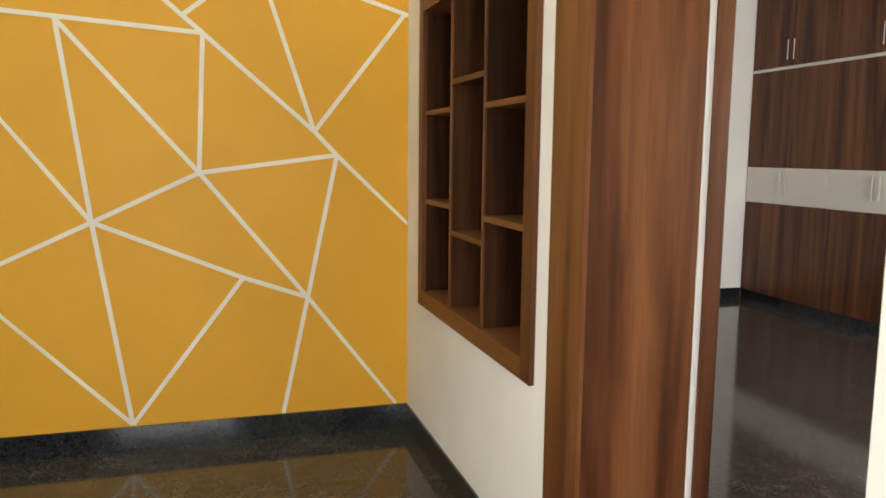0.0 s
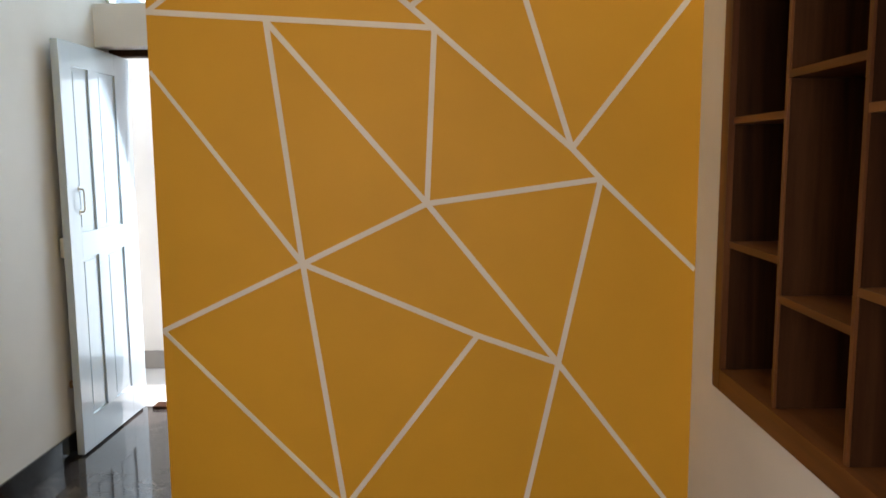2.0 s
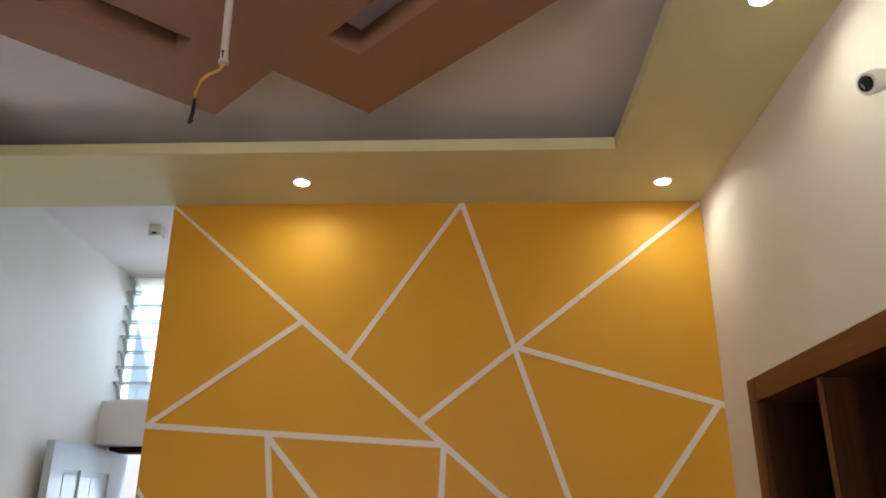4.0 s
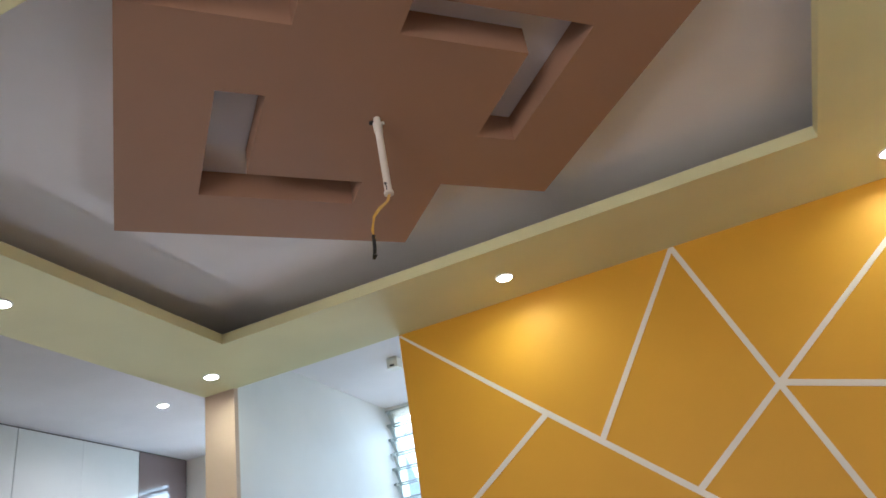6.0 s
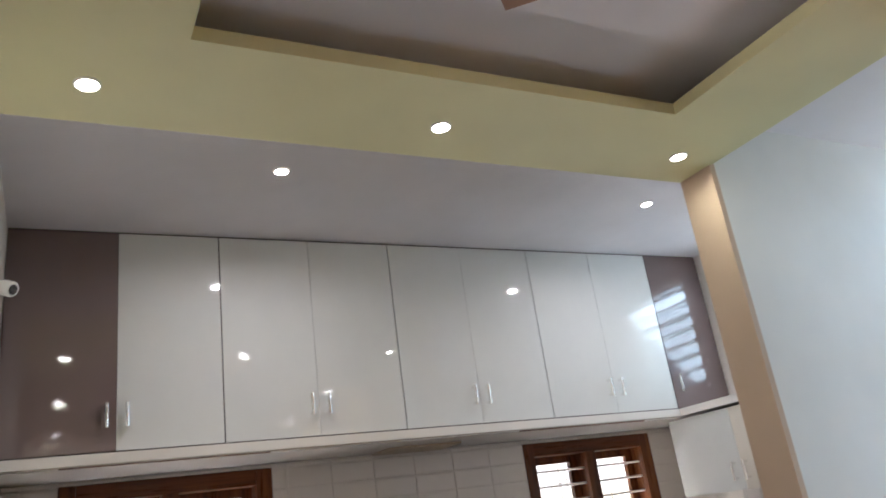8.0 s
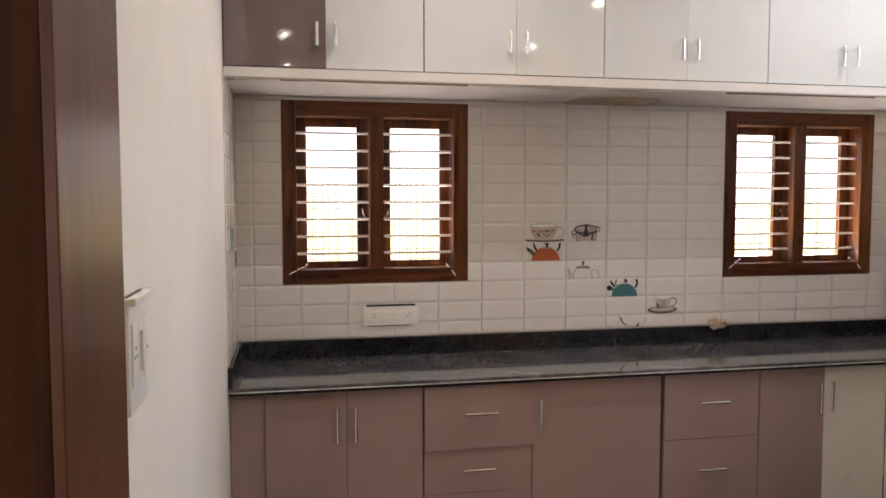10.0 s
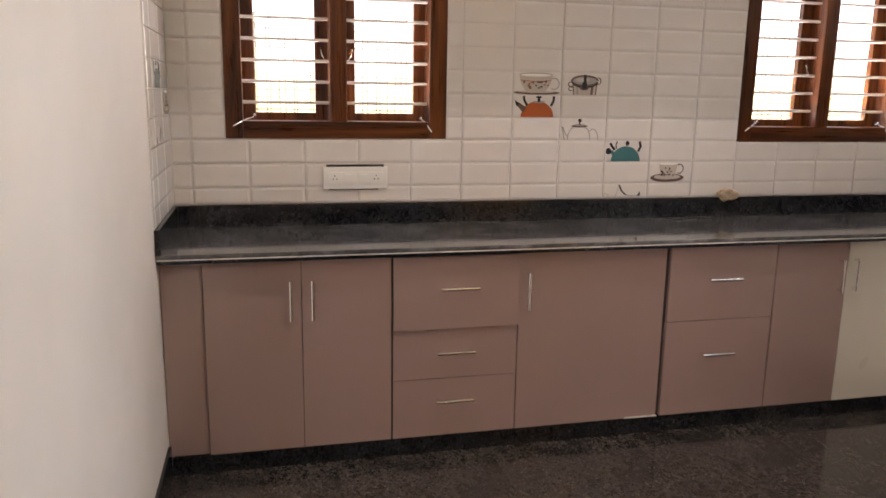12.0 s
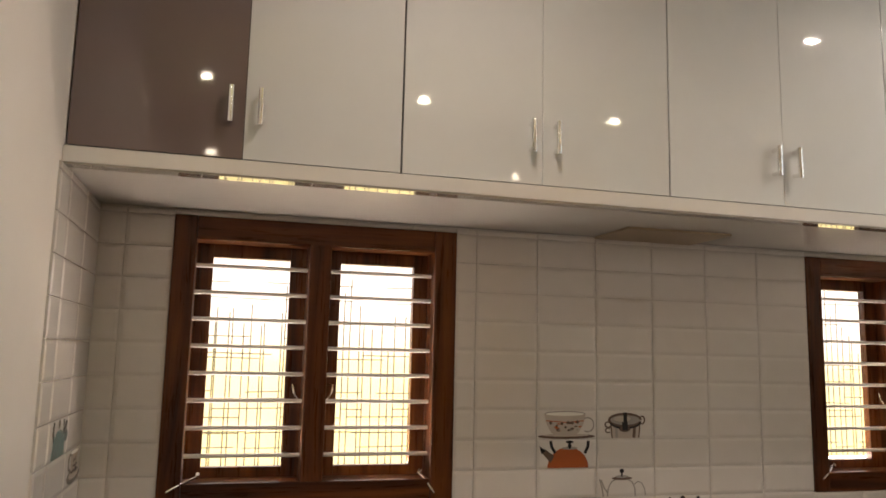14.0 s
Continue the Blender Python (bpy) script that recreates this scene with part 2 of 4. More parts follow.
# distance outside the kitchen windows: emission stands in for daylit haze over pale grass
m_, nt_, b_ = material("glowing_distance")
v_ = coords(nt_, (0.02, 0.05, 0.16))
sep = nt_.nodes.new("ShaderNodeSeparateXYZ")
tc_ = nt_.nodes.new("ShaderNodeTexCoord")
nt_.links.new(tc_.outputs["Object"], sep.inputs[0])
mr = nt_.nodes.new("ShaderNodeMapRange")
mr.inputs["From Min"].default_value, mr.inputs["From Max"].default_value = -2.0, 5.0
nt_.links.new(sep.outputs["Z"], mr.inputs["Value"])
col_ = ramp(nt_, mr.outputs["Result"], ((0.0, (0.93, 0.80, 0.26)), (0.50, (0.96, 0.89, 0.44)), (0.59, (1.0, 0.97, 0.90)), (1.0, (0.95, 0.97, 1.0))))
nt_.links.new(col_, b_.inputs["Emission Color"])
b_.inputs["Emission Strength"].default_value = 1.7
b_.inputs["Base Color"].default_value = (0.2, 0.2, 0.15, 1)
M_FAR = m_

# ---- mesh helpers ----


def box(bm, x0, x1, y0, y1, z0, z1, bevel=0.0, m=None):
    r = bmesh.ops.create_cube(bm, size=1, matrix=Matrix.Translation(((x0 + x1) / 2, (y0 + y1) / 2, (z0 + z1) / 2)) @ Matrix.Diagonal((abs(x1 - x0), abs(y1 - y0), abs(z1 - z0), 1)))
    vs = r["verts"]
    if bevel:
        es = list({e for v in vs for e in v.link_edges})
        rb = bmesh.ops.bevel(bm, geom=es, offset=bevel, segments=2, affect="EDGES", profile=0.7)
        vs = rb["verts"]
    if m is not None:
        bmesh.ops.transform(bm, matrix=m, verts=list({v for v in vs if v.is_valid}))
    return bm


def boxes(*rows, bevel=0.0):
    bm = bmesh.new()
    for r in rows:
        box(bm, *r, bevel=bevel)
    return bm


def rod(bm, a, b, r, r2=None, seg=14, caps=True):
    a, b = Vector(a), Vector(b)
    d = b - a
    m = Matrix.Translation((a + b) / 2) @ d.to_track_quat("Z", "Y").to_matrix().to_4x4()
    bmesh.ops.create_cone(bm, cap_ends=caps, segments=seg, radius1=r, radius2=r if r2 is None else r2, depth=d.length, matrix=m)
    return bm


def lathe(bm, profile, seg=20, m=None):
    """A turned body about z from (radius, height) pairs."""
    rings = [[bm.verts.new((r * math.cos(2 * math.pi * k / seg), r * math.sin(2 * math.pi * k / seg), z)) for k in range(seg)] for r, z in profile]
    for p, q in zip(rings, rings[1:]):
        for k in range(seg):
            bm.faces.new((p[k], p[(k + 1) % seg], q[(k + 1) % seg], q[k]))
    bm.faces.new(rings[0][::-1])
    bm.faces.new(rings[-1])
    if m is not None:
        bmesh.ops.transform(bm, matrix=m, verts=[v for ring in rings for v in ring])
    return bm


def poly(bm, pts, depth, m):
    """A flat outline in the local xy plane, pushed out by depth along z, set by m."""
    a = [bm.verts.new(m @ Vector((x, y, 0))) for x, y in pts]
    b = [bm.verts.new(m @ Vector((x, y, depth))) for x, y in pts]
    bm.faces.new(a[::-1])
    bm.faces.new(b)
    for k in range(len(pts)):
        n = (k + 1) % len(pts)
        bm.faces.new((a[k], a[n], b[n], b[k]))
    return bm


def tube(bm, pts, r, seg=8):
    pts = [Vector(p) for p in pts]
    rings = []
    for i, p in enumerate(pts):
        d = (pts[min(i + 1, len(pts) - 1)] - pts[max(i - 1, 0)]).normalized()
        side = d.cross(Vector((0.31, 0.87, 0.39))).normalized()
        up = side.cross(d)
        rings.append([bm.verts.new(p + r * (side * math.cos(2 * math.pi * k / seg) + up * math.sin(2 * math.pi * k / seg))) for k in range(seg)])
    for p, q in zip(rings, rings[1:]):
        for k in range(seg):
            bm.faces.new((p[k], p[(k + 1) % seg], q[(k + 1) % seg], q[k]))
    bm.faces.new(rings[0][::-1])
    bm.faces.new(rings[-1])
    return bm


def part(name, bm, mat, parent=None, label="", smooth=False):
    bmesh.ops.recalc_face_normals(bm, faces=bm.faces[:])
    me = bpy.data.meshes.new(name)
    bm.to_mesh(me)
    bm.free()
    me.materials.append(mat)
    if smooth:
        for p in me.polygons:
            p.use_smooth = True
        me.set_sharp_from_angle(angle=radians(40))
    ob = new(name, me)
    ob.parent = parent
    if label:
        ob["label"] = label
    return ob


def setting(name, bm, mat, label=""):
    return tagged(part(name, bm, mat), label, kind="structure")


def thing(name, at, label, category, group="", kind=""):
    e = new(name)
    e.location = at
    e.empty_display_size = 0.1
    return tagged(e, label, category, group, kind)


def at_world(ob, parent):
    """Lets a part that is built in world metres hang under a thing placed elsewhere."""
    ob.location = -parent.location
    return ob


# ---- plan ----
YW = 3.85                                   # mustard wall
XE = 1.19                                   # wall with the shelf niche
XK, YS, YN = -3.635, 1.41, 5.16             # kitchen: window wall, south wall, north wall
XP0, XP1 = -1.85, -1.690                    # wall between kitchen and passage
XL = -0.863                                 # free edge of the mustard wall
ZS, ZR, ZC = 2.904, 3.03, 3.10              # soffit, recess ceiling, slab ceiling
YE = 5.30                                   # end wall of the passage
OVER = 3.25

# ground and far distance
setting("ground", boxes((-60, 60, -60, 60, -0.42, -0.40)), M_GROUND, "dry grassy ground outside the house")
# upright sheet that glows by itself in place of the daylit distance
setting("backdrop", boxes((-14.0, -13.9, -16, 22, -3, 12)), M_FAR, "self-lit sheet standing in for the bright hazy distance outside the kitchen windows")

# structural floor under the slabs
floor = setting("floor", boxes((-3.86, 1.54, -2.2, 5.5, -0.2, -0.012), (1.54, 6.0, 0.1, 6.8, -0.2, -0.012)), M_JOINT, "polished dark brown granite floor")

# walls
wall_yellow = setting("wall_north", boxes((XL, XE, YW, YW + 0.15, -0.01, OVER)), M_YELLOW, "mustard yellow accent wall with white geometric stripes")
NY0, NY1, NZ0, NZ1 = 2.265, 3.505, 0.785, 2.09
DY0, DY1, DZ = 0.932, 1.885, 2.12
setting("wall_east", boxes(
    (XE, 1.54, NY1, YW + 0.15, -0.01, OVER), (XE, 1.54, DY1, NY0, -0.01, OVER),
    (XE, 1.54, NY0, NY1, -0.01, NZ0), (XE, 1.54, NY0, NY1, NZ1, OVER), (1.51, 1.54, NY0, NY1, NZ0, NZ1),
    (XE, 1.54, DY0, DY1, DZ, OVER), (XE, 1.54, -2.2, DY0, -0.01, OVER)), M_WALL, "cream white painted wall with a shelf niche and a doorway")
setting("wall_passage", boxes((XP0, XP1, 3.866, YE + 0.2, -0.01, OVER)), M_WHITE, "white painted wall between kitchen and passage")
setting("wall_pillar", boxes((XP0, XP1, 3.84, 3.866, -0.01, OVER)), M_PEACH, "peach painted end face of the kitchen wall")
setting("wall_passage_end", boxes((XP1, -1.668, YE, YE + 0.2, -0.01, 2.36), (-0.86, 0.3, YE, YE + 0.2, -0.01, 2.36), (-1.668, -0.86, YE, YE + 0.2, 2.12, 2.36),
                                  (0.1, 0.3, YE, YE + 0.2, 2.36, OVER), (XP1, 0.1, YE, YE + 0.2, 3.085, OVER)), M_WHITE, "white end wall of the passage with a doorway and a louvre window")
setting("wall_passage_side", boxes((0.3, 0.45, YW + 0.15, YE + 0.2, -0.01, OVER)), M_WHITE, "plain white wall behind the mustard wall")
setting("lintel", boxes((XP1, 0.3, 5.20, YE, 2.12, 2.35), bevel=0.004), M_WHITE, "white painted lintel beam over the passage door")
W1 = (1.634, 2.566, 1.210, 2.112)
W2 = (4.015, 4.947, 1.200, 2.110)
X0 = XK - 0.23
setting("wall_west", boxes((X0, XK - 0.008, 1.06, W1[0], -0.01, OVER), (X0, XK - 0.008, W1[1], W2[0], -0.01, OVER), (X0, XK - 0.008, W2[1], YN + 0.2, -0.01, OVER),
                           (X0, XK - 0.008, W1[0], W1[1], -0.01, W1[2]), (X0, XK - 0.008, W1[0], W1[1], W1[3], OVER),
                           (X0, XK - 0.008, W2[0], W2[1], -0.01, W2[2]), (X0, XK - 0.008, W2[0], W2[1], W2[3], OVER)), M_GROUT, "tiled kitchen wall with two windows")
setting("wall_south", boxes((XK - 0.008, -0.765, 1.06, YS, -0.01, OVER), (-0.765, XE, 1.06, YS, 2.82, OVER)), M_WALL, "cream white painted wall beside the kitchen")
setting("wall_kitchen_north", boxes((XK - 0.008, -2.94, YN + 0.008, YN + 0.2, -0.01, OVER), (-2.37, XP0, YN + 0.008, YN + 0.2, -0.01, OVER), (-2.94, -2.37, YN + 0.008, YN + 0.2, -0.01, 2.34), (-2.94, -2.37, YN + 0.008, YN + 0.2, 3.04, OVER)), M_WALL, "tiled north wall of the kitchen")
# unseen walls; both openings are made up to let the fill lamps in
setting("wall_back", boxes((-2.6, -1.05, -2.35, -2.2, -0.01, OVER), (0.45, XE, -2.35, -2.2, -0.01, OVER), (-1.05, 0.45, -2.35, -2.2, 2.15, OVER), (-1.05, 0.45, -2.35, -2.2, -0.01, 0.92), (-2.6, -2.45, -2.2, -1.27, -0.01, OVER), (-2.6, -2.45, 0.07, 1.06, -0.01, OVER), (-2.6, -2.45, -1.27, 0.07, -0.01, 0.92), (-2.6, -2.45, -1.27, 0.07, 2.12, OVER)), M_WALL, "unseen cream walls behind the entrance with openings for two added lamps")
# bedroom beyond the doorway
setting("wall_bedroom", boxes((1.54, 6.0, 6.57, 6.72, -0.01, OVER), (6.0, 6.15, 0.1, 6.72, -0.01, OVER), (1.40, 1.54, 4.0, 6.72, -0.01, OVER),
                              (1.54, 3.9, 0.1, 0.3, -0.01, OVER), (5.2, 6.0, 0.1, 0.3, -0.01, OVER), (3.9, 5.2, 0.1, 0.3, -0.01, 0.9), (3.9, 5.2, 0.1, 0.3, 2.1, OVER)), M_WALL, "cream white bedroom walls")
setting("ceiling_bedroom", boxes((1.54, 6.0, 0.3, 6.57, 3.10, 3.15)), M_CEIL, "white bedroom ceiling")

# ceilings
setting("ceiling", boxes((X0, XP0, 1.06, YN + 0.2, ZC, ZC + 0.08)), M_CEIL, "flat white kitchen ceiling")
setting("ceiling_passage", boxes((XP1, 0.45, YW + 0.004, YE + 0.2, ZC, ZC + 0.08)), M_CEIL, "flat white passage ceiling")
setting("ceiling_recess", boxes((XP0 + 0.03, XE, YS, YW, ZR, ZR + 0.05)), M_CEIL, "white recessed ceiling above the living space")
RX0, RX1, RY0, RY1 = -1.406, 0.787, 1.867, 3.41
setting("ceiling_soffit", boxes((XP0, RX0, YS, YW, ZS, ZS + 0.042), (RX1, XE, YS, YW, ZS, ZS + 0.042), (RX0, RX1, YS, RY0, ZS, ZS + 0.042), (RX0, RX1, RY1, YW, ZS, ZS + 0.042),
                                (XP0, XP0 + 0.03, YS, YW, ZS + 0.042, ZC + 0.08), (XP0 + 0.03, XL, YW - 0.02, YW + 0.004, ZS + 0.042, ZC + 0.08)), M_SOFFIT, "pale lime painted dropped ceiling border")
setting("ceiling_entrance", boxes((-2.6, XE, -2.35, 1.06, 2.92, 3.0)), M_CEIL, "flat ceiling over the entrance")
setting("roof", boxes((-3.9, 6.2, -2.5, 5.55, OVER, OVER + 0.15)), M_CEIL, "concrete roof slab")

# brown ceiling panel: two overlapping squares on their corners, with two angled slots
CX, CY, ZP = -0.264, 2.604, 2.948


def slab_from_cells(inside, u0, u1, v0, v1, cuts_u, cuts_v, z0, z1):
    """Cells of a grid turned by 45 degrees whose middle satisfies inside, as one watertight slab."""
    us, vs = sorted({u0, u1, *cuts_u}), sorted({v0, v1, *cuts_v})
    bm = bmesh.new()
    s = math.sqrt(0.5)
    grid = {}

    def vert(u, v, z):
        k = (round(u, 5), round(v, 5), z)
        if k not in grid:
            grid[k] = bm.verts.new((CX + s * (u - v), CY + s * (u + v), z))
        return grid[k]
    cell = {(i, j): inside((us[i] + us[i + 1]) / 2, (vs[j] + vs[j + 1]) / 2) for i in range(len(us) - 1) for j in range(len(vs) - 1)}
    for (i, j), ok in cell.items():
        if not ok:
            continue
        c = [(us[i], vs[j]), (us[i + 1], vs[j]), (us[i + 1], vs[j + 1]), (us[i], vs[j + 1])]
        bm.faces.new([vert(*p, z0) for p in c[::-1]])
        bm.faces.new([vert(*p, z1) for p in c])
        for (a, b), (di, dj) in zip(((0, 1), (1, 2), (2, 3), (3, 0)), ((0, -1), (1, 0), (0, 1), (-1, 0))):
            if not cell.get((i + di, j + dj)):
                bm.faces.new((vert(*c[a], z0), vert(*c[b], z0), vert(*c[b], z1), vert(*c[a], z1)))
    return bm


# u runs to the north-east, v to the north-west
S2 = math.sqrt(0.5)
OFF = 0.2475 * S2                          # half the distance of the squares' middles, along u and v
HALF = 0.63 * S2
SLOT_O, SLOT_W, SLOT_L = 0.325 * S2, 0.115, 0.44


def in_panel(u, v):
    left = abs(u + OFF) < HALF and abs(v - OFF) < HALF
    right = abs(u - OFF) < HALF and abs(v + OFF) < HALF
    if not (left or right):
        return False
    for sg in (1, -1):
        a, b = -sg * u - OFF, sg * v - OFF      # both grow towards the square's outer corner
        if a < SLOT_O and b < SLOT_O and (a > SLOT_O - SLOT_W or b > SLOT_O - SLOT_W) and a > SLOT_O - SLOT_L and b > SLOT_O - SLOT_L:
            return False
    return True


cuts = [sg * (OFF + d) for sg in (1, -1) for d in (HALF, -HALF, SLOT_O, SLOT_O - SLOT_W, SLOT_O - SLOT_L)]
panel = thing("ceiling_panel", (CX, CY, ZP), "brown painted zigzag gypsum panel with two angled slots under the recess ceiling", "ceiling panel")
at_world(part("panel_board", slab_from_cells(in_panel, -1, 1, -1, 1, cuts, cuts, ZP, ZR - 0.001), M_TAN, panel), panel)

# fan rod with loose wire
fan_rod = thing("fan_downrod", (CX - 0.006, CY, ZP), "white ceiling fan rod with loose yellow wire and no fan", "fan rod")
bm = rod(bmesh.new(), (0, 0, 0), (0.004, 0, -0.225), 0.0092)
rod(bm, (0.004, 0, -0.225), (0.0042, 0, -0.232), 0.012)
part("rod", bm, M_PIPE, fan_rod, smooth=True)
bm = rod(bmesh.new(), (0, 0, 0.0), (0.0, 0, -0.016), 0.006)
rod(bm, (0, 0, -0.016), (0.0005, 0, -0.044), 0.0122, 0.0112)
rod(bm, (0.0, 0, -0.020), (0.018, 0, -0.022), 0.0045)
part("bracket", bm, M_PIPE, fan_rod, smooth=True)
part("hook", rod(bmesh.new(), (-0.020, 0, -0.006), (0.004, 0, -0.012), 0.0055), M_DARK, fan_rod, "dark steel hook end")
part("slot", boxes((0.0022, 0.0052, -0.0098, -0.0085, -0.226, -0.203)), M_DARK, fan_rod)
part("pin_hole", rod(bmesh.new(), (0.003, -0.0112, -0.205), (0.003, 0.0112, -0.205), 0.0035), M_DARK, fan_rod)
for dx in (0.0, 0.004):
    part("wire", tube(bmesh.new(), [(0.004 + dx, 0, -0.228), (-0.005 + dx, 0.003, -0.246), (-0.030 + dx, 0.006, -0.254 - dx), (-0.046 + dx, 0.002, -0.275), (-0.050 - dx, 0, -0.31), (-0.052 + dx, 0, -0.335)], 0.0021), M_YWIRE, fan_rod, "loose yellow wire", True)
part("tape", tube(bmesh.new(), [(-0.051, 0, -0.325), (-0.052, 0, -0.36), (-0.057, 0.001, -0.385), (-0.050, -0.002, -0.378)], 0.0045), M_DARK, fan_rod, "black taped wire end", True)

# downlights


def downlight(x, y, z, r=0.027, watts=DOWNLIGHT_W, beam=162, color=WARM):
    d = thing("downlight", (x, y, z), "round recessed white downlight, lit, in the ceiling", "downlight", "ceiling downlights")
    bm = bmesh.new()
    lathe(bm, [(r + 0.007, 0.0), (r + 0.007, -0.003), (r + 0.004, -0.006), (r, -0.005), (r - 0.001, 0.0)], 28)
    part("trim_ring", bm, M_PLASTIC, d, smooth=True)
    part("diffuser", lathe(bmesh.new(), [(r, -0.0052), (r * 0.6, -0.0075), (0.004, -0.0085)], 24), M_BULB, d, "glowing diffuser", True)
    lamp("downlight_lamp", "AREA", look((x, y, z - 0.012), (x, y, 0)), watts, color, shape="DISK", size=2 * r, spread=radians(beam))
    return d


for x, y in ((-1.655, 1.652), (-1.653, 2.657), (-1.657, 3.650), (-0.314, 3.640), (1.003, 3.665), (0.992, 2.642), (-0.314, 1.640), (0.995, 1.640)):
    downlight(x, y, ZS)
for x, y in ((-2.433, 4.21), (-2.41, 2.359)):
    downlight(x, y, ZC, 0.025, 3.6, 165, NEUTRAL)

# ---- mustard wall stripes ----

J, K, L, Mm, Hh, Cc = (-0.322, 2.433), (-0.150, 2.292), (0.116, 2.062), (0.203, 1.985), (0.715, 1.541), (0.825, 1.426)
A, B, D, E = (-0.309, 1.108), (0.170, 1.337), (0.673, 0.715), (-0.167, 0.127)
G, I, N, O, P = (0.361, 0.826), (0.544, 0.122), (0.453, 2.333), (1.171, 2.128), (-0.420, 2.015)
lines = [((XL, 2.903), J), (J, Mm), (Mm, Hh), (Hh, Cc), (Cc, (XE, 1.080)), (J, (XL, 2.052)), (K, (0.270, 2.905)), ((0.270, 2.905), Hh), (L, (XE, 2.893)), (N, (XE, 2.122)), (O, Hh),
         ((XL, 2.052), Mm), (P, A), (P, B), (Mm, B), (B, Cc), (Cc, D), (D, I), (B, D), (D, (1.128, 0.122)), (A, B), (A, G), (G, D), (A, (XL, 0.848)), ((XL, 0.848), E), (A, E), (G, E), ((XL, 1.834), A)]
for k, (p, q) in enumerate(lines):
    p, q = Vector(p), Vector(q)
    d = (q - p).normalized()
    n = Vector((-d.y, d.x)) * 0.0105
    if abs(p.x - XL) > 0.01 and abs(p.x - XE) > 0.01 and p.y < 2.88:
        p = p - d * 0.006
    if abs(q.x - XL) > 0.01 and abs(q.x - XE) > 0.01 and q.y < 2.88 and q.y > 0.13:
        q = q + d * 0.006
    bm = bmesh.new()
    pts = [p - n, q - n, q + n, p + n]
    pts = [(min(max(v.x, XL + 0.001), XE - 0.001), min(max(v.y, 0.122), ZS - 0.002)) for v in pts]
    poly(bm, pts, 0.0022 + 0.00004 * k, Matrix.Translation((0, YW, 0)) @ pose(0, 0, 0, 90))
    part("stripe", bm, M_STRIPE, wall_yellow, "off-white painted stripe")

# ---- skirtings ----
setting("baseboard_north", boxes((XL - 0.012, XE, YW - 0.012, YW, 0, 0.121), (XL - 0.012, XL, YW, YW + 0.15, 0, 0.121), bevel=0.002), M_BLACK, "polished black granite skirting")
setting("baseboard_east", boxes((XE - 0.012, XE, 2.085, YW - 0.012, 0, 0.121), (XE - 0.012, XE, -2.2, DY0 - 0.005, 0, 0.121), bevel=0.002), M_BLACK, "polished black granite skirting")
setting("baseboard_passage", boxes((XP1, XP1 + 0.012, 3.84, YE, 0, 0.121), (XP0 + 0.0, XP1 + 0.012, 3.828, 3.84, 0, 0.121), bevel=0.002), M_BLACK, "polished black granite skirting")
setting("baseboard_south", boxes((-3.09, -1.07, YS, YS + 0.012, 0, 0.121), bevel=0.002), M_BLACK, "polished black granite skirting")
setting("baseboard_bedroom", boxes((1.54, 5.4, 6.558, 6.57, 0, 0.10), bevel=0.002), M_BLACK, "black granite skirting")

# ---- shelf niche ----
shelf = thing("wall_shelf", (XE, 2.88, 0.716), "walnut laminate display shelf with nine open compartments set into the wall", "shelf", kind="")


def sp(name, row, mat, label="", bevel=0.0015):
    return at_world(part(name, boxes(row, bevel=bevel), mat, shelf, label), shelf)


FX0, FX1 = XE - 0.018, 1.50
sp("frame_side", (FX0, FX1, 3.503, 3.570, 0.716, 2.155), M_EDGE)
sp("frame_side", (FX0, FX1, 2.196, 2.275, 0.716, 2.155), M_EDGE)
sp("frame_bottom", (FX0 + 0.0005, FX1, 2.275, 3.503, 0.716, 0.790), M_EDGEY)
sp("frame_top", (FX0 + 0.0005, FX1, 2.275, 3.503, 2.082, 2.155), M_EDGEY)
# the niche's inner shade is put into the back board's colour
sp("back_panel", (1.488, 1.508, 2.27, 3.51, 0.78, 2.09), M_NICHE, "walnut back board darkened for the niche's shade")
sp("divider", (XE - 0.004, 1.488, 3.098, 3.116, 0.790, 2.082), M_EDGE)
sp("divider", (XE - 0.004, 1.488, 2.688, 2.706, 0.790, 2.082), M_EDGE)
for y0, y1, zs in ((3.116, 3.503, (1.625, 1.218)), (2.706, 3.098, (1.733, 1.110)), (2.275, 2.688, (1.617, 1.205))):
    for z in zs:
        sp("shelf_board", (XE - 0.003, 1.488, y0, y1, z - 0.012, z + 0.010), M_EDGEY)
# added walnut sheets on the compartment sides, the recess shade in their dark colour
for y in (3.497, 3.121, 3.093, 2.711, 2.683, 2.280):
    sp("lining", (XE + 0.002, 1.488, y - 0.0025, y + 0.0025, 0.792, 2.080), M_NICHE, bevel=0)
scrap = thing("paper_scrap", (1.24, 2.735, 0.7905), "small crumpled white paper scrap in the shelf", "paper scrap")
bm = bmesh.new()
poly(bm, [(-0.02, -0.012), (0.004, -0.02), (0.022, 0.004), (0.006, 0.010), (-0.012, 0.016)], 0.0015, pose(0, 0, 0.012, 38, 18, 20))
poly(bm, [(-0.012, -0.01), (0.012, -0.006), (0.006, 0.014)], 0.0012, pose(0.006, 0.01, 0.010, -40, 22, 70))
part("paper", bm, M_PLASTIC, scrap)

# ---- bedroom doorway casing ----
casing = tagged(thing("door_1", (XE, DY1, 0), "walnut laminate door casing of the bedroom doorway", "door frame"), kind="structure")


def cp(name, row, mat, label=""):
    return at_world(part(name, boxes(row, bevel=0.002), mat, casing, label), casing)


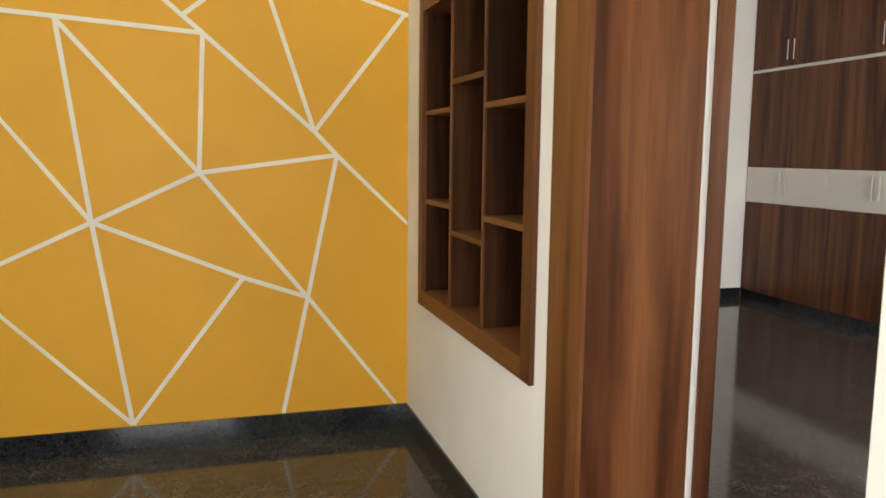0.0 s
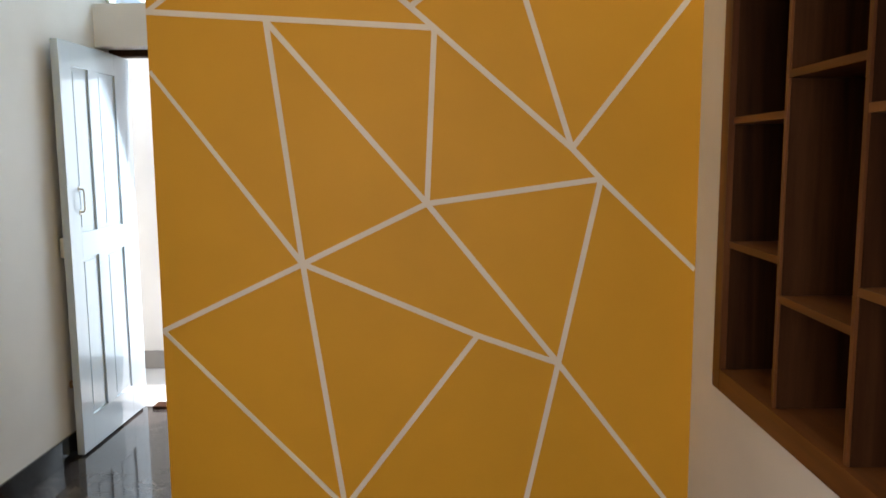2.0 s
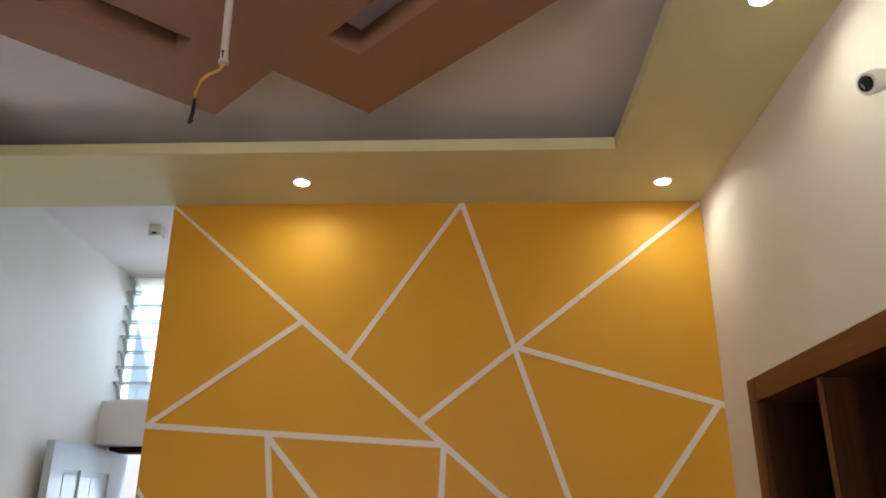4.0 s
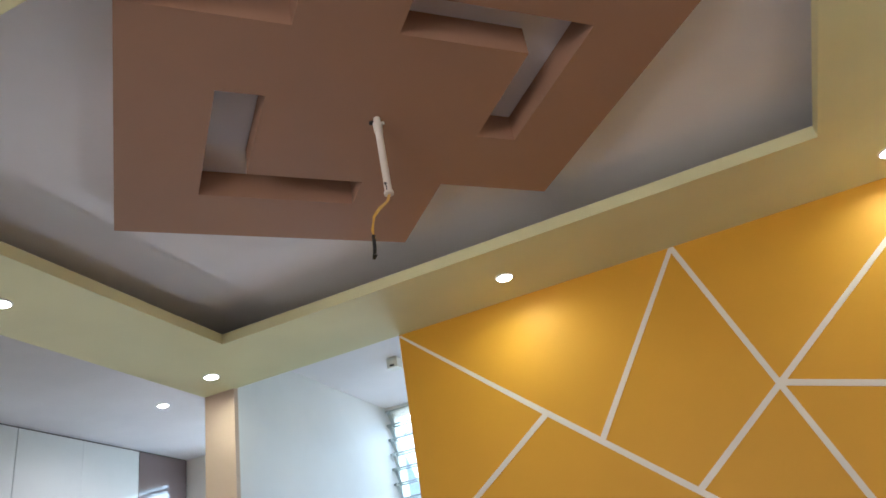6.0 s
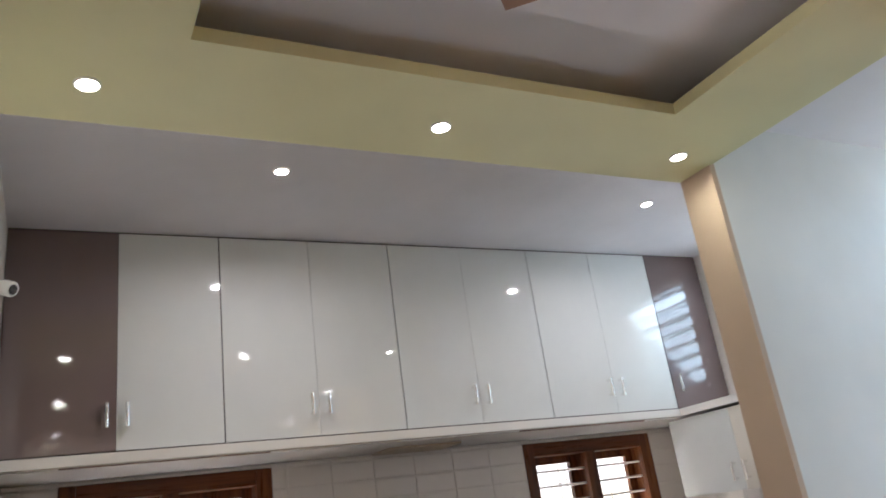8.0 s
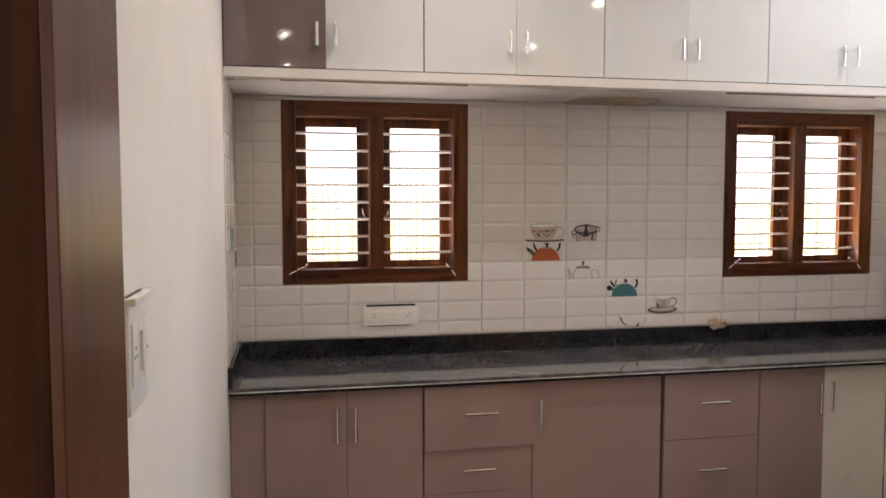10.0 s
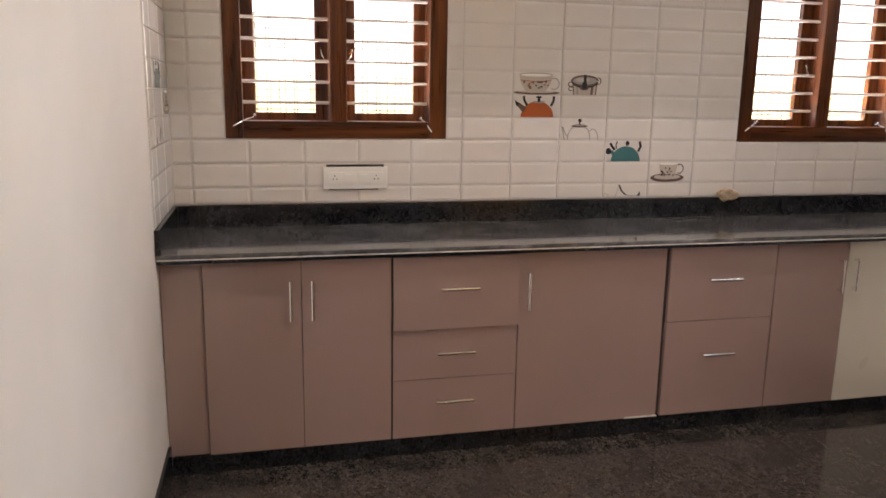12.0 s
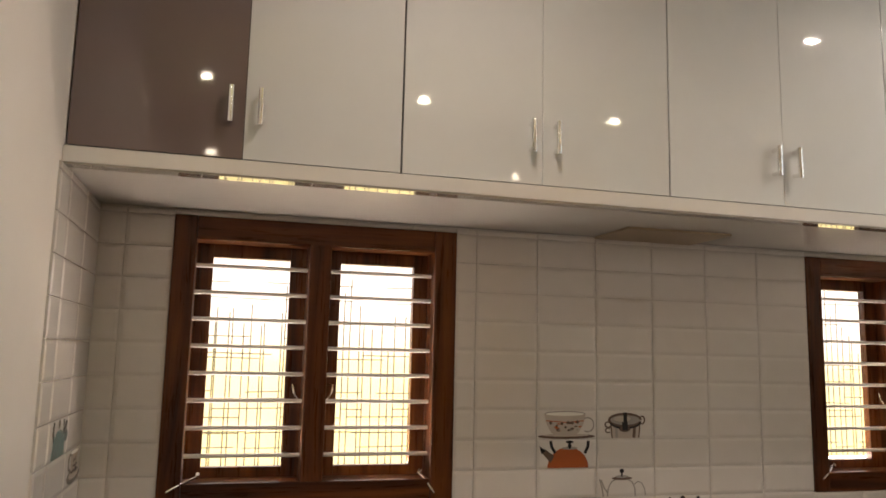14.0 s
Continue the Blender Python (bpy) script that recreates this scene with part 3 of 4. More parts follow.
cp("architrave", (XE - 0.014, XE, DY1 - 0.017, 2.080, 0, 2.30), M_WARD)
cp("architrave_head", (XE - 0.0135, XE, DY0, DY1 - 0.017, 2.10, 2.30), M_WARDY)
cp("jamb_lining", (XE, 1.530, DY1 - 0.017, DY1, 0, 2.10), M_WARD)
cp("edge_strip", (1.531, 1.551, DY1 - 0.020, DY1 + 0.02, 0, 2.10), M_SLAB, "white edge strip")
cp("jamb_lining", (1.5515, 1.605, DY1 - 0.028, DY1 + 0.02, 0, 2.10), M_WARD)
cp("head_lining", (XE, 1.605, DY0, DY1 - 0.03, 2.10, 2.118), M_WARDY)

# bedroom wardrobe
wardrobe = thing("wardrobe", (5.4, 4.0, 0), "tall walnut laminate wardrobe with a band of white drawers", "wardrobe")


def wp(name, row, mat, label="", par=None, bevel=0.002):
    return at_world(part(name, boxes(row, bevel=bevel), mat, par or wardrobe, label), wardrobe)


wp("carcass", (5.42, 5.99, 1.2, 6.565, 0.0, 3.07), M_CARCASS, bevel=0)
wp("plinth", (5.405, 5.42, 1.2, 6.56, 0.0, 0.09), M_BLACK, "black granite plinth")
yy = 6.560
for k in range(7):
    y1, y0 = yy - 0.535 * k, yy - 0.535 * (k + 1)
    for z0, z1 in ((0.092, 0.985), (1.34, 2.252), (2.285, 3.06)):
        wp("door", (5.40, 5.42, y0 + 0.0015, y1 - 0.0015, z0, z1), M_WARD)
    dr = wp("drawer", (5.398, 5.42, y0 + 0.0015, y1 - 0.0015, 0.99, 1.335), M_CREAM, "white drawer front")
    hy = y0 + 0.04 if k % 2 == 0 else y1 - 0.04
    for z0, z1 in ((1.09, 1.29), (2.34, 2.52)):
        wp("handle", (5.372, 5.384, hy - 0.006, hy + 0.006, z0, z1), M_CHROME)
wp("band", (5.398, 5.42, 1.2, 6.56, 2.255, 2.282), M_CREAM, "white dividing band")

# casing at the end of the kitchen's south wall
casing2 = tagged(thing("door_2", (-0.755, YS, 0), "walnut laminate casing at the end of the kitchen wall", "door frame"), kind="structure")
at_world(part("architrave", boxes((-1.068, -0.747, YS, YS + 0.014, 0, 2.80), bevel=0.002), M_WARD, casing2), casing2)
# same walnut as the architrave, with the unlit side's shade in its colour
at_world(part("jamb_lining", boxes((-0.765, -0.747, 1.05, YS, 0, 2.80), bevel=0.002), M_NICHE, casing2), casing2)

# ---- passage: door, louvre window, yard ----
door = tagged(thing("door_3", (-1.60, 5.42, 0), "white gloss painted panel door, open against the passage wall", "door"), kind="structure")


def dp(name, bm, mat, label="", smooth=False):
    return at_world(part(name, bm, mat, door, label, smooth), door)


DX0, DX1, DA, DB = -1.658, -1.620, 4.668, 5.412
PANELS = ((DA + 0.118, 4.957), (5.066, DB - 0.143))
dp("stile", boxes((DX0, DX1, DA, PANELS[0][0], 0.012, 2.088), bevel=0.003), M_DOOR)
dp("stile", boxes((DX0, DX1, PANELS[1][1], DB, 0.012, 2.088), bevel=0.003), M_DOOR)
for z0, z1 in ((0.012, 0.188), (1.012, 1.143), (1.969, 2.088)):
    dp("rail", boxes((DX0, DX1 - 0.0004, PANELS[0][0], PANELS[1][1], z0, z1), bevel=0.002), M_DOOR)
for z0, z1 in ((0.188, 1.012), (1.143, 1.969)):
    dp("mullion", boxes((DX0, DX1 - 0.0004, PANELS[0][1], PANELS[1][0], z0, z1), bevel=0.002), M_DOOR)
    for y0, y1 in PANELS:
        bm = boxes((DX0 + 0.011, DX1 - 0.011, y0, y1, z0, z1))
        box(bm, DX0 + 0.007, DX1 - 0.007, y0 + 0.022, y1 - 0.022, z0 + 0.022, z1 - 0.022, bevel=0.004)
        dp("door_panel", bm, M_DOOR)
HY = 4.782
dp("handle", tube(bmesh.new(), [(DX1, HY, 1.245), (DX1 + 0.022, HY, 1.248), (DX1 + 0.026, HY, 1.262), (DX1 + 0.026, HY, 1.346), (DX1 + 0.022, HY, 1.360), (DX1, HY, 1.363)], 0.0045), M_PLASTIC, "white pull handle", True)
dp("handle_plate", boxes((DX1, DX1 + 0.003, HY - 0.010, HY + 0.010, 1.232, 1.258), (DX1, DX1 + 0.003, HY - 0.010, HY + 0.010, 1.350, 1.376), bevel=0.001), M_PLASTIC)
dp("bolt", rod(bmesh.new(), (DX0 - 0.008, DA + 0.03, 1.24), (DX0 - 0.008, DA + 0.03, 1.44), 0.005), M_CHROME, "steel tower bolt")
dp("lock", boxes((DX0 - 0.020, DX0, DA + 0.002, DA + 0.055, 1.026, 1.125), bevel=0.004), M_CREAM, "ivory lock case")
stop = thing("door_stop", (XP1, 4.715, 0.37), "small brass door stop on the passage wall behind the door", "door stop")
bm = rod(bmesh.new(), (0.0, 0, 0), (0.006, 0, 0), 0.022)
rod(bm, (0.006, 0, 0), (0.026, 0, 0), 0.010, 0.014)
part("stop", bm, M_BRASS, stop, smooth=True)
fr = tagged(thing("door_frame", (-1.23, 5.42, 0), "brown wooden frame of the passage door", "door frame"), kind="structure")
at_world(part("head", boxes((-1.668, -0.86, YE + 0.02, YE + 0.12, 2.085, 2.12), bevel=0.002), M_NICHE, fr), fr)
at_world(part("post", boxes((-1.668, -1.632, YE + 0.125, YE + 0.19, 0.0, 2.085), bevel=0.002), M_DOOR, fr, "white painted post"), fr)
at_world(part("post", boxes((-0.895, -0.86, YE + 0.02, YE + 0.12, 0.0, 2.085), bevel=0.002), M_NICHE, fr), fr)
at_world(part("threshold", boxes((-1.565, -0.895, YE + 0.10, YE + 0.2, -0.01, 0.018), bevel=0.003), M_NICHE, fr, "brown wooden threshold"), fr)



def louvre(name, x0, x1, z0, z1, y, label, clips=True):
    """A glass louvre window that fills the opening; y is the wall's room side."""
    o = tagged(thing(name, ((x0 + x1) / 2, y + 0.05, z0), label, "window"), kind="structure")
    for a, b in ((x0, x0 + 0.012), (x1 - 0.012, x1)):
        at_world(part("window_frame", boxes((a, b, y + 0.075, y + 0.125, z0 + 0.012, z1)), M_PLASTIC, o), o)
    at_world(part("sill", boxes((x0, x1, y + 0.012, y + 0.19, z0, z0 + 0.012)), M_PLASTIC, o), o)
    n = round((z1 - z0) / 0.088)
    step = (z1 - z0 - 0.02) / n
    for k in range(n):
        z = z0 + 0.02 + step * (k + 0.5)
        tilt = Matrix.Translation((0, y + 0.042, z)) @ pose(0, 0, 0, -55)
        ob = at_world(part("slat", box(bmesh.new(), x0 + 0.014, x1 - 0.014, -0.052, 0.052, -0.0025, 0.0025, m=tilt), M_FROST, o, "frosted glass slat"), o)
        ob.visible_shadow = False
        edge = rod(bmesh.new(), tilt @ Vector((x0 + 0.014, 0.053, 0)), tilt @ Vector((x1 - 0.014, 0.053, 0)), 0.0045, seg=6)
        rod(edge, tilt @ Vector((x0 + 0.014, -0.053, 0)), tilt @ Vector((x1 - 0.014, -0.053, 0)), 0.0045, seg=6)
        at_world(part("slat_edge", edge, M_SLATEDGE, o, "dark ground glass edge"), o)
        cl = box(bmesh.new(), x0 + 0.002, x0 + 0.022, -0.058, 0.054, -0.004, 0.004, m=tilt)
        box(cl, x0 + 0.002, x0 + 0.020, y - 0.010, y + 0.012, z + 0.030, z + 0.044)
        at_world(part("clip", cl, M_CLIP, o, "grey-green slat clip"), o)
    return o


louvre("window_3", XP1 + 0.002, 0.1, 2.36, 3.085, YE, "glass louvre window with slanted slats above the passage door")
louvre("window_4", -2.94, -2.37, 2.34, 3.04, YN + 0.01, "glass louvre window high on the kitchen's north wall")

setting("yard_floor", boxes((-2.6, 1.2, 5.5, 7.4, -0.06, -0.012)), M_YARD, "pale tiled floor of the open yard")
setting("yard_wall", boxes((-2.6, 1.2, 6.35, 6.5, -0.05, 2.3), (-2.75, -2.6, 5.5, 6.5, -0.05, 2.3)), M_WHITE, "white painted yard wall in bright daylight")
grille = thing("yard_grille", (-1.0, 6.2, 2.3), "thin dark metal bars over the open yard", "grille")
part("rail", rod(bmesh.new(), (-1.5, 0, 0.0), (2.0, 0, 0.0), 0.008), M_GREY, grille)
for k in range(14):
    part("bar", rod(bmesh.new(), (-1.45 + 0.25 * k, 0, 0.0), (-1.45 + 0.25 * k, 0, 0.30), 0.006), M_GREY, grille)
part("top_rail", rod(bmesh.new(), (-1.5, 0, 0.30), (2.0, 0, 0.30), 0.008), M_GREY, grille)
setting("yard_baseboard", boxes((-2.6, 1.2, 6.335, 6.35, -0.012, 0.12)), M_GREY, "grey tiled skirting of the yard wall")

sensor = thing("ceiling_sensor", (-1.235, 4.56, ZC), "small white sensor box on the passage ceiling", "sensor")
bm = boxes((-0.03, 0.03, -0.03, 0.03, -0.055, 0.0), bevel=0.004)
part("body", bm, M_PLASTIC, sensor)
part("lens", boxes((-0.012, 0.012, -0.034, -0.028, -0.048, -0.038), bevel=0.001), M_DARK, sensor)

# ---- security cameras ----


def security_camera(at, out, aim, size=0.72):
    """A small white bullet camera: at is its foot on the wall, out the wall's normal."""
    c = thing("security_camera", at, "small white indoor security camera fixed high on the wall", "security camera")
    o = Vector(out)
    part("mount", rod(bmesh.new(), (0, 0, 0), tuple(o * 0.022), 0.030, 0.024, 20), M_PLASTIC, c, smooth=True)
    part("arm", rod(bmesh.new(), tuple(o * 0.020), tuple(o * 0.05), 0.011), M_PLASTIC, c, smooth=True)
    a = Vector(aim).normalized()
    q = a.to_track_quat("Z", "Y").to_matrix().to_4x4()
    m = Matrix.Translation(o * 0.062) @ q
    part("body", lathe(bmesh.new(), [(0.010, -0.046), (0.024, -0.042), (0.033, -0.028), (0.036, -0.005), (0.036, 0.030), (0.033, 0.036)], 22, m), M_PLASTIC, c, smooth=True)
    part("lens", lathe(bmesh.new(), [(0.024, 0.034), (0.024, 0.038), (0.010, 0.039)], 22, m), M_LENS, c, "black lens", True)
    c.scale = (size, size, size)


security_camera((XE, 2.535, 2.60), (-1, 0, 0), (-0.9, -0.32, -0.42))
security_camera((-2.52, YS, 2.645), (0, 1, 0), (0.6, 0.8, -0.42))

# ---- kitchen windows ----
XG = XK - 0.100                             # plane of the shutters' room side


def kitchen_window(name, w, label):
    y0, y1, z0, z1 = w
    o = tagged(thing(name, (XK, (y0 + y1) / 2, z0), label, "window"), kind="structure")

    def wpart(n, bm, mat, lab="", par=None, smooth=False):
        ob = part(n, bm, mat, par or o, lab, smooth)
        if par is None:
            at_world(ob, o)
        return ob
    a, b = XK - 0.115, XK + 0.004
    wpart("window_frame", boxes((a, b, y0, y0 + 0.070, z0, z1), (a, b, y1 - 0.078, y1, z0, z1), bevel=0.006), M_TEAK)
    wpart("window_frame_rail", boxes((a, b - 0.001, y0 + 0.070, y1 - 0.078, z0, z0 + 0.072), (a, b - 0.001, y0 + 0.070, y1 - 0.078, z1 - 0.075, z1), bevel=0.006), M_TEAKY)
    ym = (y0 + y1) / 2 - 0.002
    wpart("mullion", boxes((a, b - 0.002, ym - 0.036, ym + 0.036, z0 + 0.066, z1 - 0.070), bevel=0.006), M_TEAK)
    for s0, s1, l0, l1 in ((y0 + 0.055, ym - 0.012, y0 + 0.122, ym - 0.090), (ym + 0.012, y1 - 0.060, ym + 0.082, y1 - 0.128)):
        sz0, sz1 = z0 + 0.055, z1 - 0.060
        lz0, lz1 = z0 + 0.105, z1 - 0.118
        sh = wpart("shutter", boxes((XG - 0.032, XG, s0, l0, sz0, sz1), (XG - 0.032, XG, l1, s1, sz0, sz1), (XG - 0.032, XG, l0, l1, sz0, lz0), (XG - 0.032, XG, l0, l1, lz1, sz1), bevel=0.0015), M_TEAK, "teak casement shutter")
        g = part("pane", boxes((XG - 0.020, XG - 0.016, l0 - 0.004, l1 + 0.004, lz0 - 0.004, lz1 + 0.004)), M_GLASS, sh)
        g.visible_shadow = False
        n = 8
        for k in range(n):
            z = z0 + 0.148 + 0.0857 * k
            wpart("bar", rod(bmesh.new(), (XK - 0.045, s0, z), (XK - 0.045, s1, z), 0.0068, seg=10), M_BAR, "white enamelled safety bar", smooth=True)
    # latches by the mullion
    for sg in (-1, 1):
        yl = ym + sg * 0.055
        wpart("latch", tube(bmesh.new(), [(XG + 0.004, yl, z0 + 0.375), (XG + 0.03, yl + sg * 0.012, z0 + 0.37), (XG + 0.036, yl + sg * 0.006, z0 + 0.345), (XG + 0.032, yl - sg * 0.012, z0 + 0.318)], 0.0036), M_CHROME, "steel latch", smooth=True)
    # stay hooks on the sill rail
    for yy, dy, dz in ((y0 + 0.115, -0.085, -0.038), (y1 - 0.110, 0.045, -0.060)):
        bm = tube(bmesh.new(), [(XK - 0.03, yy, z0 + 0.088), (XK - 0.004, yy + dy * 0.45, z0 + 0.088 + dz * 0.35), (XK + 0.012, yy + dy, z0 + 0.088 + dz)], 0.004)
        rod(bm, (XK - 0.04, yy, z0 + 0.083), (XK - 0.022, yy + 0.003, z0 + 0.097), 0.006)
        wpart("stay_hook", bm, M_CHROME, "steel window stay hook", smooth=True)
    return o


kitchen_window("window_1", W1, "teak double casement kitchen window with white safety bars")
kitchen_window("window_2", W2, "teak double casement kitchen window with white safety bars")

# wire trellis outside the windows
fence = thing("trellis_fence", (-4.9, 3.3, -0.4), "weathered wire trellis fence outside the kitchen windows", "fence")
rng = random.Random(5)
for k in range(124):
    y = -2.5 + 0.078 * (k // 2) + (0.024 if k % 2 else 0) + rng.uniform(-0.006, 0.006)
    part("wire", rod(bmesh.new(), (0, y, 0), (0, y + rng.uniform(-0.012, 0.012), 2.36 + 0.16 * math.sin(k * 0.33 + 2) + rng.uniform(-0.12, 0.1)), 0.0031, seg=6), M_FENCE, fence)
for k in range(50):
    z = 0.25 + 0.09 * (k // 2) + (0.026 if k % 2 else 0) + rng.uniform(-0.012, 0.012)
    bm = bmesh.new()
    y = -2.6
    while y < 2.3:
        run = rng.uniform(0.08, 0.5)
        if z < 1.9 or rng.random() < 0.55:
            rod(bm, (0.006, y, z), (0.006, y + run, z + rng.uniform(-0.006, 0.006)), 0.0028, seg=5)
        y += run + rng.uniform(0.02, 0.22)
    part("cross_wire", bm, M_FENCE, fence, "broken strands of cross wire")

# ---- handles ----


def bar_handle(parent, x, y, z, length, upright, r=0.0065, out=0.028, face=(1, 0)):
    """A round bar on two posts; x, y, z is its middle on the door's face; face: the way it stands out."""
    fx, fy = face
    d = Vector((0, 0, 1)) if upright else Vector((abs(fy), abs(fx), 0))
    o = Vector((fx, fy, 0))
    c = Vector((x, y, z))
    bm = rod(bmesh.new(), c + o * out - d * length / 2, c + o * out + d * length / 2, r, seg=12)
    for s in (-1, 1):
        rod(bm, c + d * s * (length / 2 - 0.010), c + o * out + d * s * (length / 2 - 0.010), r * 0.9, seg=10)
    ob = part("handle", bm, M_CHROME, parent, "brushed chrome bar handle", True)
    return ob


# ---- upper cabinets ----
XU = -3.097
UZ0, UZ1 = 2.174, 3.092
edges = [1.412, 1.828, 2.246, 2.659, 3.072, 3.480, 3.897, 4.318, 4.740, 5.155]
units = [((0, "mauve", 1), (1, "white", -1)), ((2, "white", 1), (3, "white", -1)), ((4, "white", 1), (5, "white", -1)), ((6, "white", 1), (7, "white", -1)), ((8, "mauve", -1),)]
for doors in units:
    y0, y1 = edges[doors[0][0]], edges[doors[-1][0] + 1]
    kinds = {d[1] for d in doors}
    label = {frozenset({"white"}): "glossy white laminate wall cabinet with two doors", frozenset({"mauve", "white"}): "glossy wall cabinet with one mauve and one white door",
             frozenset({"mauve"}): "glossy mauve laminate wall cabinet in the corner"}[frozenset(kinds)]
    u = thing("wall_cabinet", (XU, (y0 + y1) / 2, UZ0), label, "cabinet", "upper kitchen cabinets")
    at_world(part("carcass", boxes((XK + 0.002, XU - 0.020, y0 + 0.0005, y1 - 0.0005, UZ0 + 0.001, UZ1 + 0.004)), M_CARCASS, u), u)
    for i, kind, side in doors:
        d0, d1 = edges[i] + (0.0025 if i == doors[0][0] else 0.0008), edges[i + 1] - (0.0025 if i == doors[-1][0] else 0.0008)
        dr = at_world(part("door", boxes((XU - 0.018, XU, d0, d1, UZ0 + 0.003, UZ1), bevel=0.0012), M_GLOSS if kind == "white" else M_MAUVE_G, u, "glossy white door" if kind == "white" else "glossy mauve door"), u)
        hy = d1 - 0.036 if side > 0 else d0 + 0.038
        bar_handle(dr, XU, hy, 2.312, 0.096, True, 0.0072, 0.030)
# dark box in place of the shadow between cabinet tops and ceiling
setting("shadow_cabinet_top", boxes((XK, XU - 0.006, YS + 0.002, YN - 0.002, UZ1 + 0.005, ZC)), M_CARCASS, "dark strip standing in for the shadow gap above the wall cabinets")

loft = thing("loft_shelf", (XK, 3.3, 2.127), "white painted concrete shelf carrying the wall cabinets", "shelf")
at_world(part("slab", boxes((XK, XU + 0.017, YS + 0.001, YN, 2.130, 2.170), bevel=0.002), M_SLAB, loft), loft)
at_world(part("side_slab", boxes((XU + 0.018, XP0, 4.729, YN, 2.130, 2.170), bevel=0.002), M_SLAB, loft), loft)
at_world(part("edge_lip", boxes((XU - 0.028, XU + 0.016, YS + 0.002, 4.728, 2.124, 2.1295)), M_LIP, loft, "polished grey drip strip"), loft)
# flat tan board takes the place of the open chimney recess
vent = thing("chimney_cover", (-3.5, 3.29, 2.13), "tan board standing in for the chimney cut-out under the shelf", "duct cover")
part("cover", boxes((-0.128, 0.12, -0.20, 0.20, -0.008, 0.0), bevel=0.002), plain("tan_board", (0.46, 0.36, 0.24), 0.5), vent)

# wall cabinet and spice shelf on the north wall
side_cab = thing("side_wall_cabinet", (-2.5, YN, 1.705), "cream laminate wall cabinet under the shelf", "cabinet")
at_world(part("carcass", boxes((-3.215, XP0, 4.770, YN, 1.708, 2.118)), M_CREAM, side_cab), side_cab)
for k, (a, b) in enumerate(((-3.215, -2.765), (-2.762, -2.31), (-2.307, XP0))):
    d = at_world(part("door", boxes((a, b, 4.751, 4.769, 1.705, 2.116), bevel=0.0015), M_GLOSS if k == 0 else M_CREAM, side_cab), side_cab)
    bar_handle(d, b - 0.04 if k % 2 == 0 else a + 0.04, 4.751, 1.80, 0.096, True, 0.0062, 0.028, (0, -1))
spice = thing("spice_shelf", (-2.9, YN, 1.50), "white wall shelf for spice bottles on the tiled wall", "shelf")
at_world(part("board", boxes((-3.32, -2.10, 4.985, YN, 1.500, 1.518), bevel=0.002), M_SLAB, spice), spice)
bottle = thing("spice_bottle", (-3.20, 5.05, 1.518), "small brown glass spice bottle on the wall shelf", "bottle", "spice bottles on the shelf")
part("glass", lathe(bmesh.new(), [(0.020, 0), (0.023, 0.004), (0.023, 0.062), (0.011, 0.078), (0.010, 0.088)], 16), M_AMBER, bottle, smooth=True)
part("cap", lathe(bmesh.new(), [(0.012, 0.086), (0.012, 0.106), (0.010, 0.109)], 14), M_DARK, bottle, smooth=True)
for k in range(1, 7):
    copy_thing(bottle, Matrix.Translation((-3.20 + 0.062 * k, 5.05 + 0.012 * (k % 3), 1.518)))

# ---- lower cabinets ----
XF = -3.090
LZ0, LZ1 = 0.072, 0.806


def base_unit(y0, y1, label, fronts):
    u = thing("base_cabinet", (XF, (y0 + y1) / 2, 0.0), label, "cabinet", "lower kitchen cabinets")
    at_world(part("carcass", boxes((XK + 0.01, XF - 0.020, y0 + 0.0005, y1 - 0.0005, LZ0 + 0.001, LZ1)), M_CARCASS, u), u)
    for kind, a, b, z0, z1, mat, handle in fronts:
        step = {"filler": 0.012, "top_drawer": -0.012}.get(kind, 0.0)
        d = at_world(part("drawer" if kind == "top_drawer" else kind, boxes((XF - 0.018 - step, XF - step, a + 0.0012, b - 0.0012, z0 + 0.0012, z1 - 0.0012), bevel=0.0012), mat, u), u)
        if handle:
            bar_handle(d, XF - step, handle[0], handle[1], 0.148, handle[2])
    return u


base_unit(1.412, 2.236, "mauve laminate base cabinet with two doors and a filler", [
    ("filler", 1.412, 1.556, LZ0, LZ1, M_MAUVE, None),
    ("door", 1.556, 1.902, LZ0, LZ1 - 0.004, M_MAUVE, (1.862, 0.657, True)), ("door", 1.902, 2.236, LZ0, LZ1 - 0.004, M_MAUVE, (1.940, 0.656, True))])
base_unit(2.238, 2.736, "mauve laminate base cabinet with three drawers", [
    ("top_drawer", 2.240, 2.741, 0.515, LZ1 - 0.004, M_MAUVE, (2.495, 0.678, False)), ("drawer", 2.240, 2.739, 0.311, 0.515, M_MAUVE, (2.486, 0.420, False)), ("drawer", 2.240, 2.739, LZ0, 0.311, M_MAUVE, (2.484, 0.223, False))])
base_unit(2.738, 3.384, "mauve laminate base cabinet with one door and a filler", [
    ("door", 2.7405, 3.230, LZ0, LZ1 - 0.004, M_MAUVE, (2.776, 0.652, True)), ("filler", 3.230, 3.380, LZ0, LZ1, M_MAUVE, None)])
base_unit(3.386, 3.890, "mauve laminate base cabinet with two deep drawers", [
    ("drawer", 3.392, 3.888, 0.486, LZ1 - 0.004, M_MAUVE, (3.638, 0.665, False)), ("drawer", 3.390, 3.888, LZ0, 0.486, M_MAUVE, (3.632, 0.340, False))])
